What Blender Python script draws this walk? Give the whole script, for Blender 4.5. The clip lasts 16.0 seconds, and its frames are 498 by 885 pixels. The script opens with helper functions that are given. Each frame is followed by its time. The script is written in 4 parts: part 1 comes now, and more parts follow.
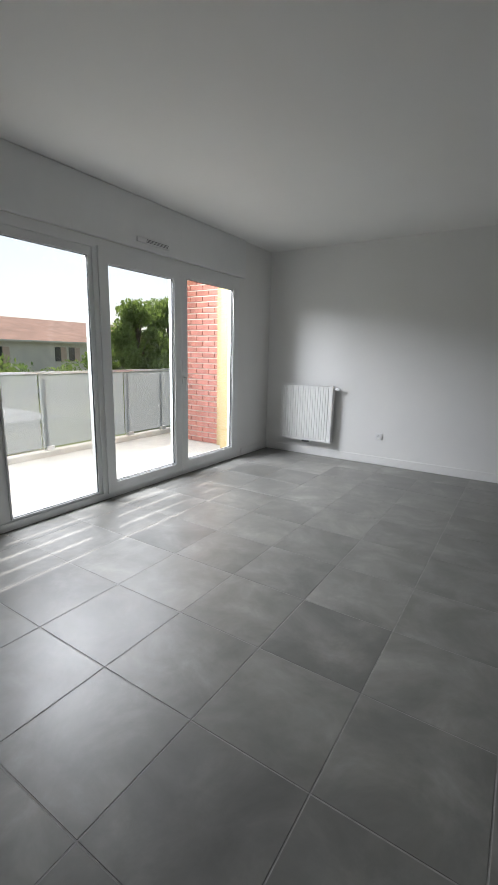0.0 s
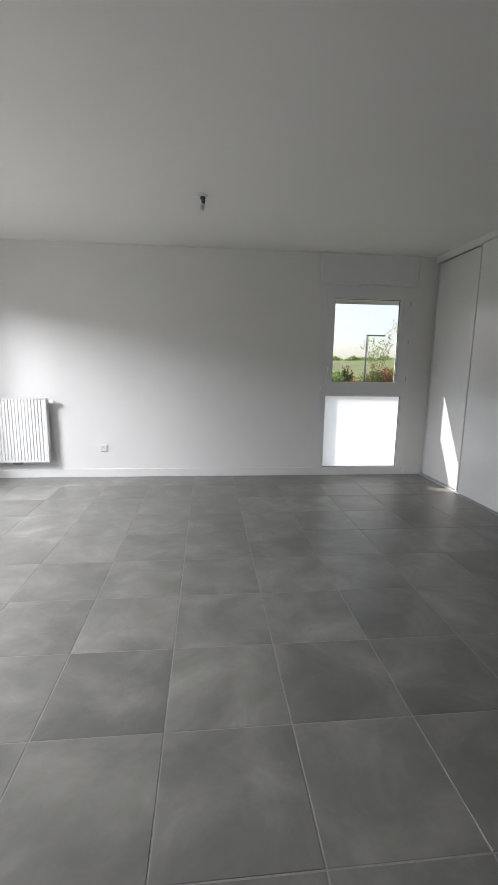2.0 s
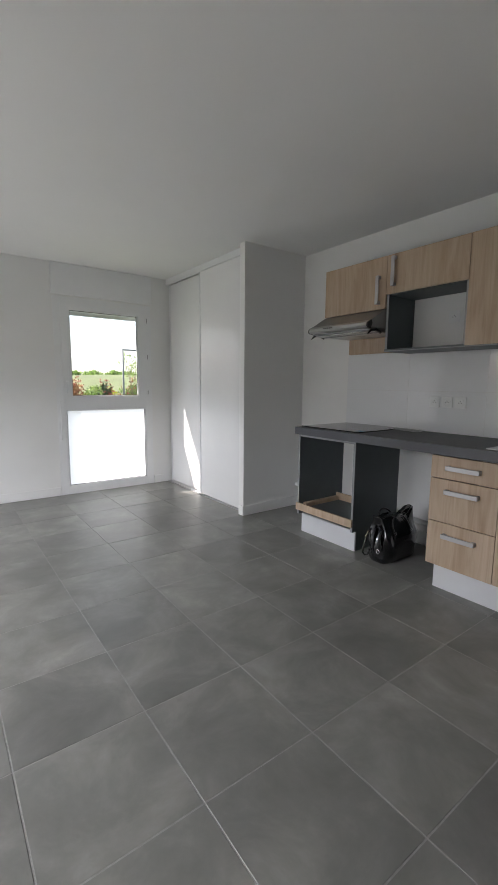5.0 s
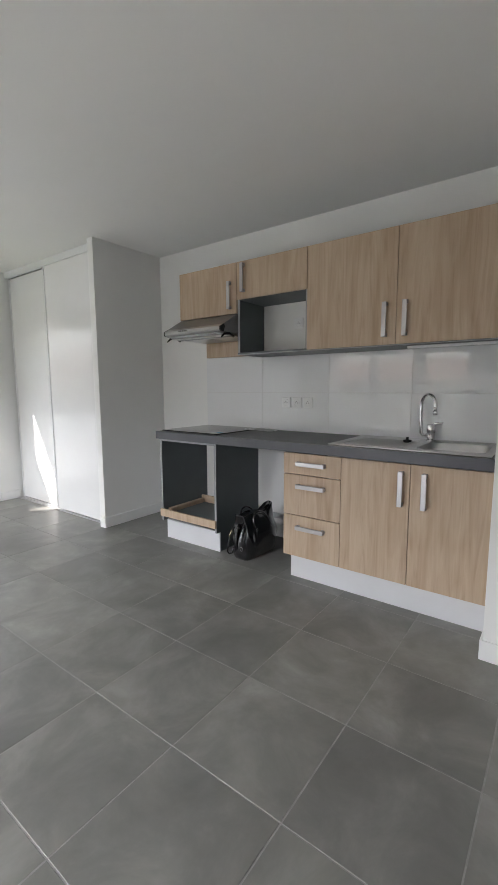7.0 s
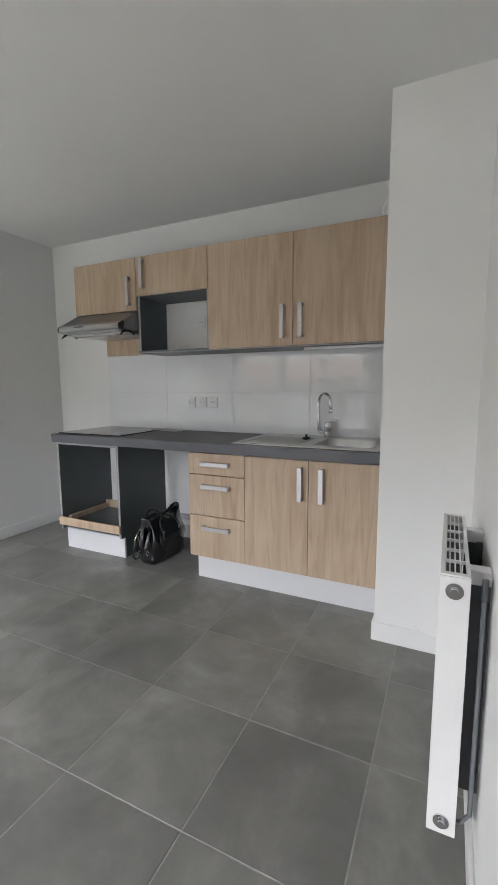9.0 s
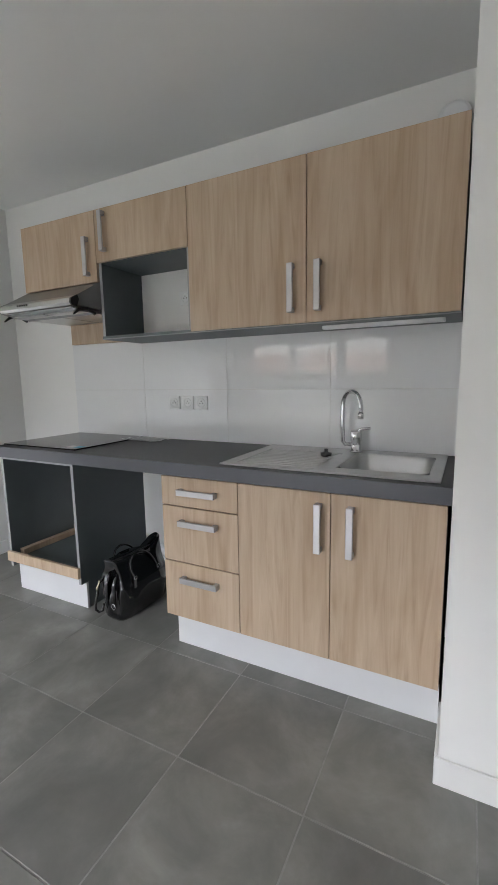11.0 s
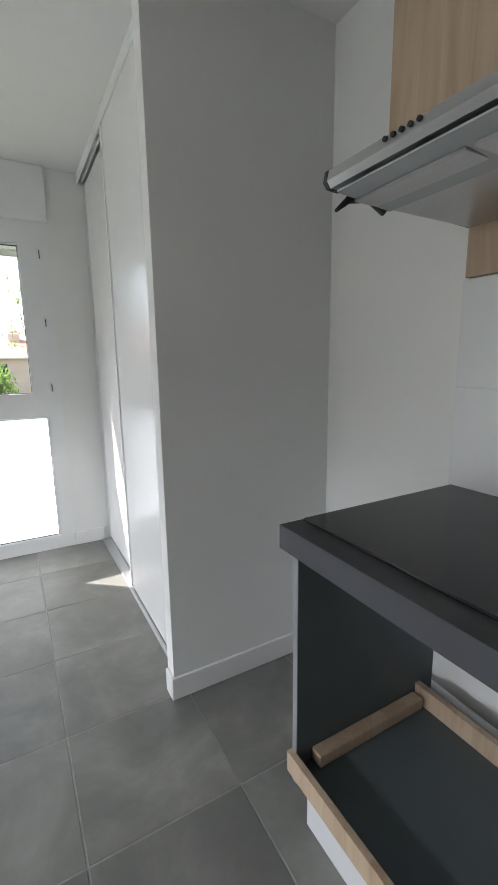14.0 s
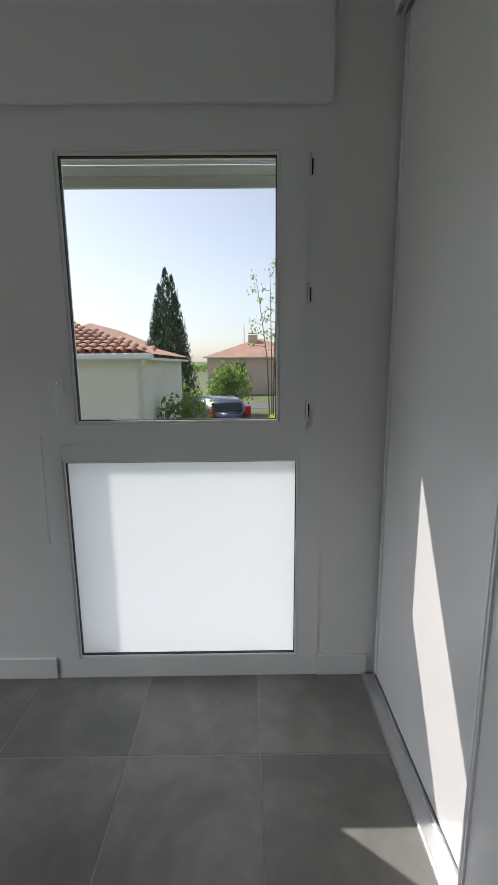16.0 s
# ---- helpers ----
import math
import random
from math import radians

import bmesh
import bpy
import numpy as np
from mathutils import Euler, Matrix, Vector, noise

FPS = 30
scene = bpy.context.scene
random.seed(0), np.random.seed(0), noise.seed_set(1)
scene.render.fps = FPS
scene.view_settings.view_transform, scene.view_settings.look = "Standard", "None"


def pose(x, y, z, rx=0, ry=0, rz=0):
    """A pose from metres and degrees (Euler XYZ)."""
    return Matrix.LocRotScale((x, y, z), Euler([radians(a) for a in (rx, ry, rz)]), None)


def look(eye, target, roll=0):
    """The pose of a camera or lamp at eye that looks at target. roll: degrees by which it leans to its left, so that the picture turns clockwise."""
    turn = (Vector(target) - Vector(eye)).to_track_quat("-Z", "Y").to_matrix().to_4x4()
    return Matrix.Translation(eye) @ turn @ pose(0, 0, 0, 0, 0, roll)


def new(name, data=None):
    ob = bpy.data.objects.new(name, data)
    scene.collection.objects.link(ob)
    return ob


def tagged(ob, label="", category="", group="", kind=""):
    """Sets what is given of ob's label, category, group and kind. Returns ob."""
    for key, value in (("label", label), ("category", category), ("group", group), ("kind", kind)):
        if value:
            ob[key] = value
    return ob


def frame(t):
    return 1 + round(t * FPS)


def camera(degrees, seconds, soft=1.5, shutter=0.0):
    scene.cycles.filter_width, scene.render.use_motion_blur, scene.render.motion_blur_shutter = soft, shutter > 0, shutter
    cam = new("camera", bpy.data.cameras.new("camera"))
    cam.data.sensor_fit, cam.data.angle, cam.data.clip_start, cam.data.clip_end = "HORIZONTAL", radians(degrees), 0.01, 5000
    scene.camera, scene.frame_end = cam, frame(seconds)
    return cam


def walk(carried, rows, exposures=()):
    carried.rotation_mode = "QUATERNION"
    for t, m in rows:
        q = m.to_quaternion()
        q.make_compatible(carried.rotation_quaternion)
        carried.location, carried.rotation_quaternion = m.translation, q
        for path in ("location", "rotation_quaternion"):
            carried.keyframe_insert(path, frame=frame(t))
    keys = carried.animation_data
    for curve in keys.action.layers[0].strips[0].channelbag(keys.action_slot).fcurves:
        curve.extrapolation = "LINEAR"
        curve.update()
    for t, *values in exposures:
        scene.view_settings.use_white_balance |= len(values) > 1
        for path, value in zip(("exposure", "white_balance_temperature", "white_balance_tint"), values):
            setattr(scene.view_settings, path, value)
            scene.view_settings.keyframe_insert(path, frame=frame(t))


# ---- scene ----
cam = camera(60.5, 16.0)
PATH = [
    (0, (0.521, -0.036, 1.242), (-0.536, 1.613, 0.836), 1.3),
    (0.5, (0.502, 0.072, 1.243), (-0.307, 1.86, 0.854), 1.1),
    (1, (0.387, 0.116, 1.243), (0.003, 2.045, 0.881), 0.3),
    (1.5, (0.311, 0.102, 1.269), (0.282, 2.068, 0.903), 0.7),
    (2, (0.296, 0.065, 1.255), (0.493, 2.025, 0.905), 0.9),
    (2.5, (0.317, 0.022, 1.261), (0.709, 1.953, 0.918), 0.8),
    (3, (0.343, -0.003, 1.262), (0.939, 1.877, 0.93), 1.1),
    (3.5, (0.374, -0.019, 1.26), (1.13, 1.805, 0.943), 1.0),
    (4, (0.402, -0.028, 1.257), (1.306, 1.73, 0.952), 1.3),
    (4.5, (0.44, -0.044, 1.255), (1.477, 1.642, 0.967), 1.0),
    (5, (0.48, -0.06, 1.25), (1.656, 1.534, 0.977), 0.5),
    (7.5, (0.595, -0.125, 1.244), (2.252, 0.965, 0.983), -0.3),
    (8, (0.607, -0.141, 1.253), (2.32, 0.855, 0.986), -0.3),
    (8.5, (0.613, -0.149, 1.242), (2.378, 0.755, 0.986), -0.1),
    (9, (0.629, -0.163, 1.248), (2.422, 0.685, 0.987), -0.3),
    (9.5, (0.692, -0.15, 1.254), (2.484, 0.696, 0.985), -0.6),
    (12, (1.908, 0.504, 1.264), (3.572, 1.559, 0.923), -0.9),
    (12.5, (2.075, 0.774, 1.262), (3.645, 1.958, 0.899), -0.6),
    (13, (2.177, 1.054, 1.283), (3.642, 2.36, 0.901), -0.7),
    (13.5, (2.311, 1.39, 1.283), (3.551, 2.914, 0.91), -0.6),
    (14, (2.346, 1.732, 1.287), (3.3, 3.45, 0.916), -0.8),
    (14.5, (2.347, 2.129, 1.298), (3.066, 3.962, 0.945), -0.4),
    (15, (2.37, 2.533, 1.302), (2.792, 4.455, 0.944), -0.3),
    (15.5, (2.378, 2.899, 1.326), (2.523, 4.857, 0.949), -0.7),
    (16, (2.358, 3.278, 1.312), (2.373, 5.245, 0.948), -0.5),
]
walk(cam, [(t, look(eye, target, roll)) for t, eye, target, roll in PATH],
     [(0, 1.1, 6450, 14), (1.5, 1.6, 6600, 16), (4, 2.18, 6600, 17), (5, 2.52, 6550, 17), (7.5, 3.1, 6600, 16), (9, 3.18, 6550, 16), (9.5, 3.08, 6650, 17),
      (12.5, 3.48, 6350, 15), (13.5, 3.32, 6450, 15), (14.5, 2.32, 6400, 14), (16, 1.35, 6400, 15)])

# ---- world and sun ----
SUN_WAY = Vector((0.69, -0.56, -1.0)).normalized()
world = bpy.data.worlds.new("sky")
scene.world = world
world.use_nodes = True
wn = world.node_tree.nodes
sky = wn.new("ShaderNodeTexSky")
sky.sky_type = "NISHITA"
sky.sun_disc = False
sky.sun_elevation = math.asin(-SUN_WAY.z)
sky.sun_rotation = math.atan2(-SUN_WAY.x, -SUN_WAY.y)
sky.dust_density = 1.2
sky.air_density = 1.0
haze = wn.new("ShaderNodeHueSaturation")      # thin cloud greys the blue
haze.inputs["Saturation"].default_value = 0.55
world.node_tree.links.new(sky.outputs[0], haze.inputs["Color"])
world.node_tree.links.new(haze.outputs[0], wn["Background"].inputs[0])
wn["Background"].inputs[1].default_value = 0.064
sun = new("sun", bpy.data.lights.new("sun", "SUN"))
sun.data.energy, sun.data.angle, sun.data.color = 2.1, radians(0.35), (1.0, 0.95, 0.87)
sun.matrix_world = look((-20, 18, 25), Vector((-20, 18, 25)) + SUN_WAY)


def sky_lamp(at, toward, wide, high, watts, spread=180):
    """Area lamp at an opening that stands in for the light of the sky."""
    ob = new("sky_lamp", bpy.data.lights.new("sky_lamp", "AREA"))
    ob.data.shape, ob.data.size, ob.data.size_y, ob.data.energy, ob.data.color = "RECTANGLE", wide, high, watts, (0.90, 0.95, 1.0)
    ob.data.spread = radians(spread)
    ob.matrix_world = look(at, toward)


sky_lamp((2.105, 5.02, 0.52), (2.105, 4.0, 0.52), 0.9, 0.82, 0.9)
sky_lamp((-3.45, 2.4, 2.62), (0.6, 2.2, 0.85), 2.7, 1.1, 170)


# ---- materials ----
def nodes_of(name):
    m = bpy.data.materials.new(name)
    m.use_nodes = True
    nt = m.node_tree
    return m, nt, nt.nodes["Principled BSDF"]


def coords(nt, scale=(1, 1, 1), per_object=0.0):
    """Object coordinates, scaled; per_object shifts them by each object's random number."""
    tc = nt.nodes.new("ShaderNodeTexCoord")
    mp = nt.nodes.new("ShaderNodeMapping")
    mp.inputs["Scale"].default_value = scale
    nt.links.new(tc.outputs["Object"], mp.inputs["Vector"])
    if per_object:
        oi = nt.nodes.new("ShaderNodeObjectInfo")
        mul = nt.nodes.new("ShaderNodeMath")
        mul.operation = "MULTIPLY"
        mul.inputs[1].default_value = per_object
        nt.links.new(oi.outputs["Random"], mul.inputs[0])
        comb = nt.nodes.new("ShaderNodeCombineXYZ")
        for k in range(3):
            nt.links.new(mul.outputs[0], comb.inputs[k])
        nt.links.new(comb.outputs[0], mp.inputs["Location"])
    return mp.outputs[0]


def noise_of(nt, vec, scale, detail=4, rough=0.55, distortion=0.0):
    n = nt.nodes.new("ShaderNodeTexNoise")
    n.inputs["Scale"].default_value = scale
    n.inputs["Detail"].default_value = detail
    n.inputs["Roughness"].default_value = rough
    n.inputs["Distortion"].default_value = distortion
    nt.links.new(vec, n.inputs["Vector"])
    return n.outputs["Fac"]


def ramp_of(nt, fac, stops):
    r = nt.nodes.new("ShaderNodeValToRGB")
    e = r.color_ramp.elements
    e.remove(e[1])
    e[0].position, e[0].color = stops[0][0], (*stops[0][1], 1)
    for p, c in stops[1:]:
        e.new(p).color = (*c, 1)
    nt.links.new(fac, r.inputs[0])
    return r.outputs[0]


def bump_of(nt, bsdf, fac, strength, distance):
    b = nt.nodes.new("ShaderNodeBump")
    b.inputs["Strength"].default_value = strength
    b.inputs["Distance"].default_value = distance
    nt.links.new(fac, b.inputs["Height"])
    nt.links.new(b.outputs[0], bsdf.inputs["Normal"])


def plain(name, rgb, rough=0.5, metal=0.0, vary=0.06, scale=6.0, grain=140.0, bump=0.06, coat=0.0, stretch=(1, 1, 1)):
    """A painted, metal or plastic surface with large and fine variation."""
    m, nt, b = nodes_of(name)
    vec = coords(nt, stretch, 3.0)
    big = noise_of(nt, vec, scale)
    lo = tuple(c * (1 - vary) for c in rgb)
    hi = tuple(min(1, c * (1 + vary)) for c in rgb)
    nt.links.new(ramp_of(nt, big, [(0.3, lo), (0.7, hi)]), b.inputs["Base Color"])
    b.inputs["Roughness"].default_value = rough
    b.inputs["Metallic"].default_value = metal
    b.inputs["Coat Weight"].default_value = coat
    if bump:
        bump_of(nt, b, noise_of(nt, vec, grain, 2), bump, 0.002)
    return m


def oak_material():
    """Light sonoma oak foil: long upright grain with cathedral swirls."""
    m, nt, b = nodes_of("light_oak")
    vec = coords(nt, (1, 1, 0.07), 7.0)
    streak = noise_of(nt, vec, 19, 6, 0.6, 2.2)
    vec2 = coords(nt, (1, 1, 0.16), 7.0)
    board = noise_of(nt, vec2, 7.5, 2, 0.5, 1.2)
    fine = noise_of(nt, coords(nt, (1, 1, 0.02), 5.0), 260, 3)
    c1 = ramp_of(nt, streak, [(0.22, (0.40, 0.285, 0.192)), (0.46, (0.50, 0.378, 0.268)), (0.80, (0.58, 0.455, 0.338))])
    c2 = ramp_of(nt, board, [(0.32, (0.82, 0.765, 0.70)), (0.60, (1, 1, 1))])
    mix = nt.nodes.new("ShaderNodeMix")
    mix.data_type, mix.blend_type = "RGBA", "MULTIPLY"
    mix.inputs[0].default_value = 0.8
    nt.links.new(c1, mix.inputs[6])
    nt.links.new(c2, mix.inputs[7])
    nt.links.new(mix.outputs[2], b.inputs["Base Color"])
    b.inputs["Roughness"].default_value = 0.5
    bump_of(nt, b, fine, 0.12, 0.001)
    return m


def tile_material():
    """Grey stoneware: cloudy cement look, each tile its own drift and tone."""
    m, nt, b = nodes_of("grey_stoneware")
    vec = coords(nt, (1, 1, 1), 40.0)
    cloud = noise_of(nt, vec, 3.2, 6, 0.62, 0.4)
    fine = noise_of(nt, vec, 60, 3)
    c = ramp_of(nt, cloud, [(0.27, (0.150, 0.150, 0.139)), (0.47, (0.198, 0.197, 0.184)), (0.59, (0.242, 0.239, 0.223)), (0.74, (0.32, 0.315, 0.295))])
    oi = nt.nodes.new("ShaderNodeObjectInfo")
    tone = ramp_of(nt, oi.outputs["Random"], [(0.0, (0.86, 0.86, 0.86)), (1.0, (1.08, 1.08, 1.07))])
    mix = nt.nodes.new("ShaderNodeMix")
    mix.data_type, mix.blend_type = "RGBA", "MULTIPLY"
    mix.inputs[0].default_value = 1.0
    nt.links.new(c, mix.inputs[6])
    nt.links.new(tone, mix.inputs[7])
    nt.links.new(mix.outputs[2], b.inputs["Base Color"])
    r = ramp_of(nt, cloud, [(0.3, (0.34, 0.34, 0.34)), (0.7, (0.44, 0.44, 0.44))])
    nt.links.new(r, b.inputs["Roughness"])
    b.inputs["Specular IOR Level"].default_value = 0.4
    bump_of(nt, b, fine, 0.05, 0.001)
    return m


def glass_material(name, tint=(0.97, 0.985, 0.98)):
    m = bpy.data.materials.new(name)
    m.use_nodes = True
    nt = m.node_tree
    nt.nodes.clear()
    out = nt.nodes.new("ShaderNodeOutputMaterial")
    mix = nt.nodes.new("ShaderNodeMixShader")
    lw = nt.nodes.new("ShaderNodeLayerWeight")
    pw = nt.nodes.new("ShaderNodeMath")
    pw.operation = "POWER"
    pw.inputs[1].default_value = 4.0
    nt.links.new(lw.outputs["Facing"], pw.inputs[0])
    fr = nt.nodes.new("ShaderNodeMath")
    fr.operation = "MULTIPLY_ADD"
    fr.inputs[1].default_value = 0.6
    fr.inputs[2].default_value = 0.03
    nt.links.new(pw.outputs[0], fr.inputs[0])
    tr = nt.nodes.new("ShaderNodeBsdfTransparent")
    tr.inputs[0].default_value = (*tint, 1)
    gl = nt.nodes.new("ShaderNodeBsdfGlossy")
    gl.inputs["Roughness"].default_value = 0.02
    nt.links.new(fr.outputs[0], mix.inputs[0])
    nt.links.new(tr.outputs[0], mix.inputs[1])
    nt.links.new(gl.outputs[0], mix.inputs[2])
    nt.links.new(mix.outputs[0], out.inputs[0])
    return m


def frosted_material(name, clear, rgb):
    """Frosted pane: part of the light goes straight through, the rest is scattered."""
    m = bpy.data.materials.new(name)
    m.use_nodes = True
    nt = m.node_tree
    nt.nodes.clear()
    out = nt.nodes.new("ShaderNodeOutputMaterial")
    mix = nt.nodes.new("ShaderNodeMixShader")
    mix.inputs[0].default_value = clear
    half = nt.nodes.new("ShaderNodeMixShader")
    half.inputs[0].default_value = 0.25
    tl = nt.nodes.new("ShaderNodeBsdfTranslucent")
    tl.inputs[0].default_value = (*rgb, 1)
    df = nt.nodes.new("ShaderNodeBsdfDiffuse")
    df.inputs[0].default_value = (*rgb, 1)
    tr = nt.nodes.new("ShaderNodeBsdfTransparent")
    nt.links.new(tl.outputs[0], half.inputs[1])
    nt.links.new(df.outputs[0], half.inputs[2])
    nt.links.new(half.outputs[0], mix.inputs[1])
    nt.links.new(tr.outputs[0], mix.inputs[2])
    nt.links.new(mix.outputs[0], out.inputs[0])
    return m


def leaf_material(name, rgb, vary, scale):
    """Leaf surface that lets part of the sunlight through."""
    m = plain(name, rgb, 0.6, vary=vary, scale=scale, bump=0)
    nt = m.node_tree
    b, out = nt.nodes["Principled BSDF"], nt.nodes["Material Output"]
    tl = nt.nodes.new("ShaderNodeBsdfTranslucent")
    tl.inputs[0].default_value = (rgb[0] * 1.8, rgb[1] * 1.9, rgb[2] * 1.2, 1)
    mix = nt.nodes.new("ShaderNodeMixShader")
    mix.inputs[0].default_value = 0.5
    nt.links.new(b.outputs[0], mix.inputs[1])
    nt.links.new(tl.outputs[0], mix.inputs[2])
    nt.links.new(mix.outputs[0], out.inputs[0])
    return m


WALL = plain("white_wall_paint", (0.80, 0.80, 0.785), 0.75, vary=0.015, scale=2.0, grain=260, bump=0.10)
CEIL = plain("white_ceiling_paint", (0.80, 0.80, 0.785), 0.85, vary=0.012, scale=1.6, grain=220, bump=0.08)
TRIM = plain("white_skirting", (0.80, 0.80, 0.79), 0.4, vary=0.02)
PVC = plain("white_pvc", (0.80, 0.81, 0.81), 0.32, vary=0.015, bump=0.02)
GASKET = plain("black_gasket", (0.02, 0.02, 0.02), 0.6)
LACQUER = plain("white_melamine", (0.80, 0.80, 0.79), 0.24, vary=0.01, grain=90, bump=0.05)
ENAMEL = plain("white_enamel", (0.80, 0.80, 0.79), 0.28, vary=0.015, bump=0.02)
GREYPLASTIC = plain("grey_plastic", (0.10, 0.105, 0.11), 0.5)
ALU = plain("brushed_aluminium", (0.62, 0.62, 0.63), 0.36, 1.0, vary=0.08, stretch=(1, 0.1, 1), grain=200)
HANDLE = plain("matt_nickel", (0.50, 0.50, 0.51), 0.42, 0.9, vary=0.05)
STEEL = plain("stainless_steel", (0.50, 0.50, 0.495), 0.29, 1.0, vary=0.08, stretch=(1, 0.08, 1), grain=160, bump=0.05)
CHROME = plain("chrome", (0.75, 0.75, 0.76), 0.07, 1.0, vary=0.02, bump=0)
OAK = oak_material()
TILE = tile_material()
GROUT = plain("light_grout", (0.30, 0.295, 0.28), 0.9, vary=0.15, scale=30)
WHITEGROUT = plain("white_grout", (0.70, 0.70, 0.69), 0.85, vary=0.05, scale=20)
CARCASS = plain("anthracite_melamine", (0.100, 0.120, 0.125), 0.45, vary=0.06, grain=300, bump=0.1)
CARCASS_EDGE = plain("grey_edging", (0.32, 0.33, 0.34), 0.45)
WORKTOP = plain("charcoal_laminate", (0.042, 0.043, 0.047), 0.42, vary=0.10, scale=40, grain=400, bump=0.15)
PLINTH = plain("white_plinth", (0.66, 0.665, 0.68), 0.35, vary=0.02)
CERAMIC = plain("glazed_white_tile", (0.78, 0.79, 0.80), 0.045, vary=0.01, scale=3, grain=12, bump=0.02)
HOB = plain("black_ceramic_glass", (0.02, 0.021, 0.023), 0.10, vary=0.1, bump=0)
BLACK = plain("black_plastic", (0.015, 0.015, 0.016), 0.35)
PATENT = plain("black_patent_leather", (0.006, 0.006, 0.007), 0.10, vary=0.3, scale=14, grain=26, bump=0.9, coat=1.0)
BRASS = plain("pale_gold_metal", (0.75, 0.66, 0.48), 0.2, 1.0)
PAPER = plain("white_paper", (0.75, 0.75, 0.74), 0.6)
BLUE = plain("blue_print", (0.10, 0.42, 0.60), 0.5)
POLY = plain("clear_plastic_bag", (0.84, 0.85, 0.85), 0.25, vary=0.08, scale=30, grain=40, bump=0.5)
GLASS = glass_material("window_glass")
FROST = frosted_material("frosted_white_glass", 0.05, (0.74, 0.755, 0.76))
RAILGLASS = frosted_material("smoked_frosted_glass", 0.55, (0.56, 0.58, 0.60))
BRICK = plain("red_brick", (0.42, 0.165, 0.130), 0.85, vary=0.25, scale=9, grain=90, bump=0.4)
MORTAR = plain("pale_mortar", (0.74, 0.68, 0.62), 0.95, vary=0.1)
CREAM = plain("cream_render", (0.50, 0.38, 0.20), 0.9, vary=0.05, grain=160, bump=0.3)
RENDER_W = plain("white_render", (0.80, 0.77, 0.70), 0.92, vary=0.06, scale=2, grain=120, bump=0.3)
RENDER_P = plain("pink_render", (0.66, 0.52, 0.44), 0.92, vary=0.06, scale=2)
CONCRETE = plain("pale_balcony_paving", (0.50, 0.48, 0.445), 0.85, vary=0.08, scale=5, grain=120, bump=0.2)
TERRACOTTA = plain("terracotta_tile", (0.46, 0.25, 0.17), 0.85, vary=0.25, scale=2.5, grain=40, bump=0.2)
FARROOF = plain("far_clay_roof", (0.46, 0.27, 0.20), 0.9, vary=0.2, scale=1.5)
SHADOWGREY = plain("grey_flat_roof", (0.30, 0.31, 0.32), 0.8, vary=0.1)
GRASS = plain("grass", (0.13, 0.155, 0.065), 0.95, vary=0.35, scale=0.35, grain=30, bump=0.6)
ROAD = plain("asphalt", (0.14, 0.14, 0.14), 0.9, vary=0.15, scale=3)
LEAF = leaf_material("leaf_green", (0.15, 0.22, 0.08), 0.45, 2.5)
LEAF_L = leaf_material("leaf_light_green", (0.19, 0.25, 0.09), 0.4, 3)
CYPRESS = plain("cypress_green", (0.055, 0.088, 0.045), 0.8, vary=0.45, scale=3, bump=0)
BLOOM = plain("red_flowers", (0.45, 0.10, 0.09), 0.7, vary=0.4, scale=5, bump=0)
YELLOWLEAF = leaf_material("yellow_leaves", (0.42, 0.42, 0.05), 0.3, 8)
BARK = plain("bark", (0.16, 0.12, 0.09), 0.95, vary=0.3, scale=10, grain=50, bump=0.5)
CARPAINT = plain("dark_blue_car_paint", (0.10, 0.12, 0.18), 0.22, 0.3, vary=0.02, bump=0, coat=0.8)
CARGLASS = plain("dark_car_glass", (0.05, 0.055, 0.06), 0.08, bump=0)
RUBBER = plain("tyre_rubber", (0.02, 0.02, 0.02), 0.8)
REDLAMP = plain("red_lamp_plastic", (0.45, 0.02, 0.02), 0.2, bump=0)
POSTGREY = plain("grey_painted_steel", (0.16, 0.17, 0.18), 0.5)


# ---- mesh helpers ----
def mesh_object(name, bm, mat, parent=None, smooth=False):
    bmesh.ops.recalc_face_normals(bm, faces=bm.faces)
    me = bpy.data.meshes.new(name)
    bm.to_mesh(me)
    bm.free()
    for m in (mat if isinstance(mat, (list, tuple)) else [mat]):
        me.materials.append(m)
    if smooth:
        for p in me.polygons:
            p.use_smooth = True
    ob = new(name, me)
    if parent:
        attach(ob, parent)
    return ob


def attach(ob, parent):
    ob.parent = parent
    ob.matrix_parent_inverse = parent.matrix_basis.inverted()
    return ob


def thing(name, at, label, category, group="", kind=""):
    e = new(name)
    e.empty_display_size = 0.05
    e.matrix_basis = Matrix.Translation(at)
    return tagged(e, label, category, group, kind)


def add_box(bm, lo, hi, bevel=0.0, seg=1, mat=0, m=None):
    lo, hi = Vector(lo), Vector(hi)
    ret = bmesh.ops.create_cube(bm, size=1)
    vs = ret["verts"]
    c, d = (lo + hi) / 2, hi - lo
    for v in vs:
        v.co = Vector((v.co.x * d.x + c.x, v.co.y * d.y + c.y, v.co.z * d.z + c.z))
        if m is not None:
            v.co = m @ v.co
    faces = list({f for v in vs for f in v.link_faces})
    for f in faces:
        f.material_index = mat
    if bevel:
        edges = list({e for v in vs for e in v.link_edges})
        bmesh.ops.bevel(bm, geom=edges, offset=bevel, segments=seg, affect="EDGES", profile=0.6, material=mat)


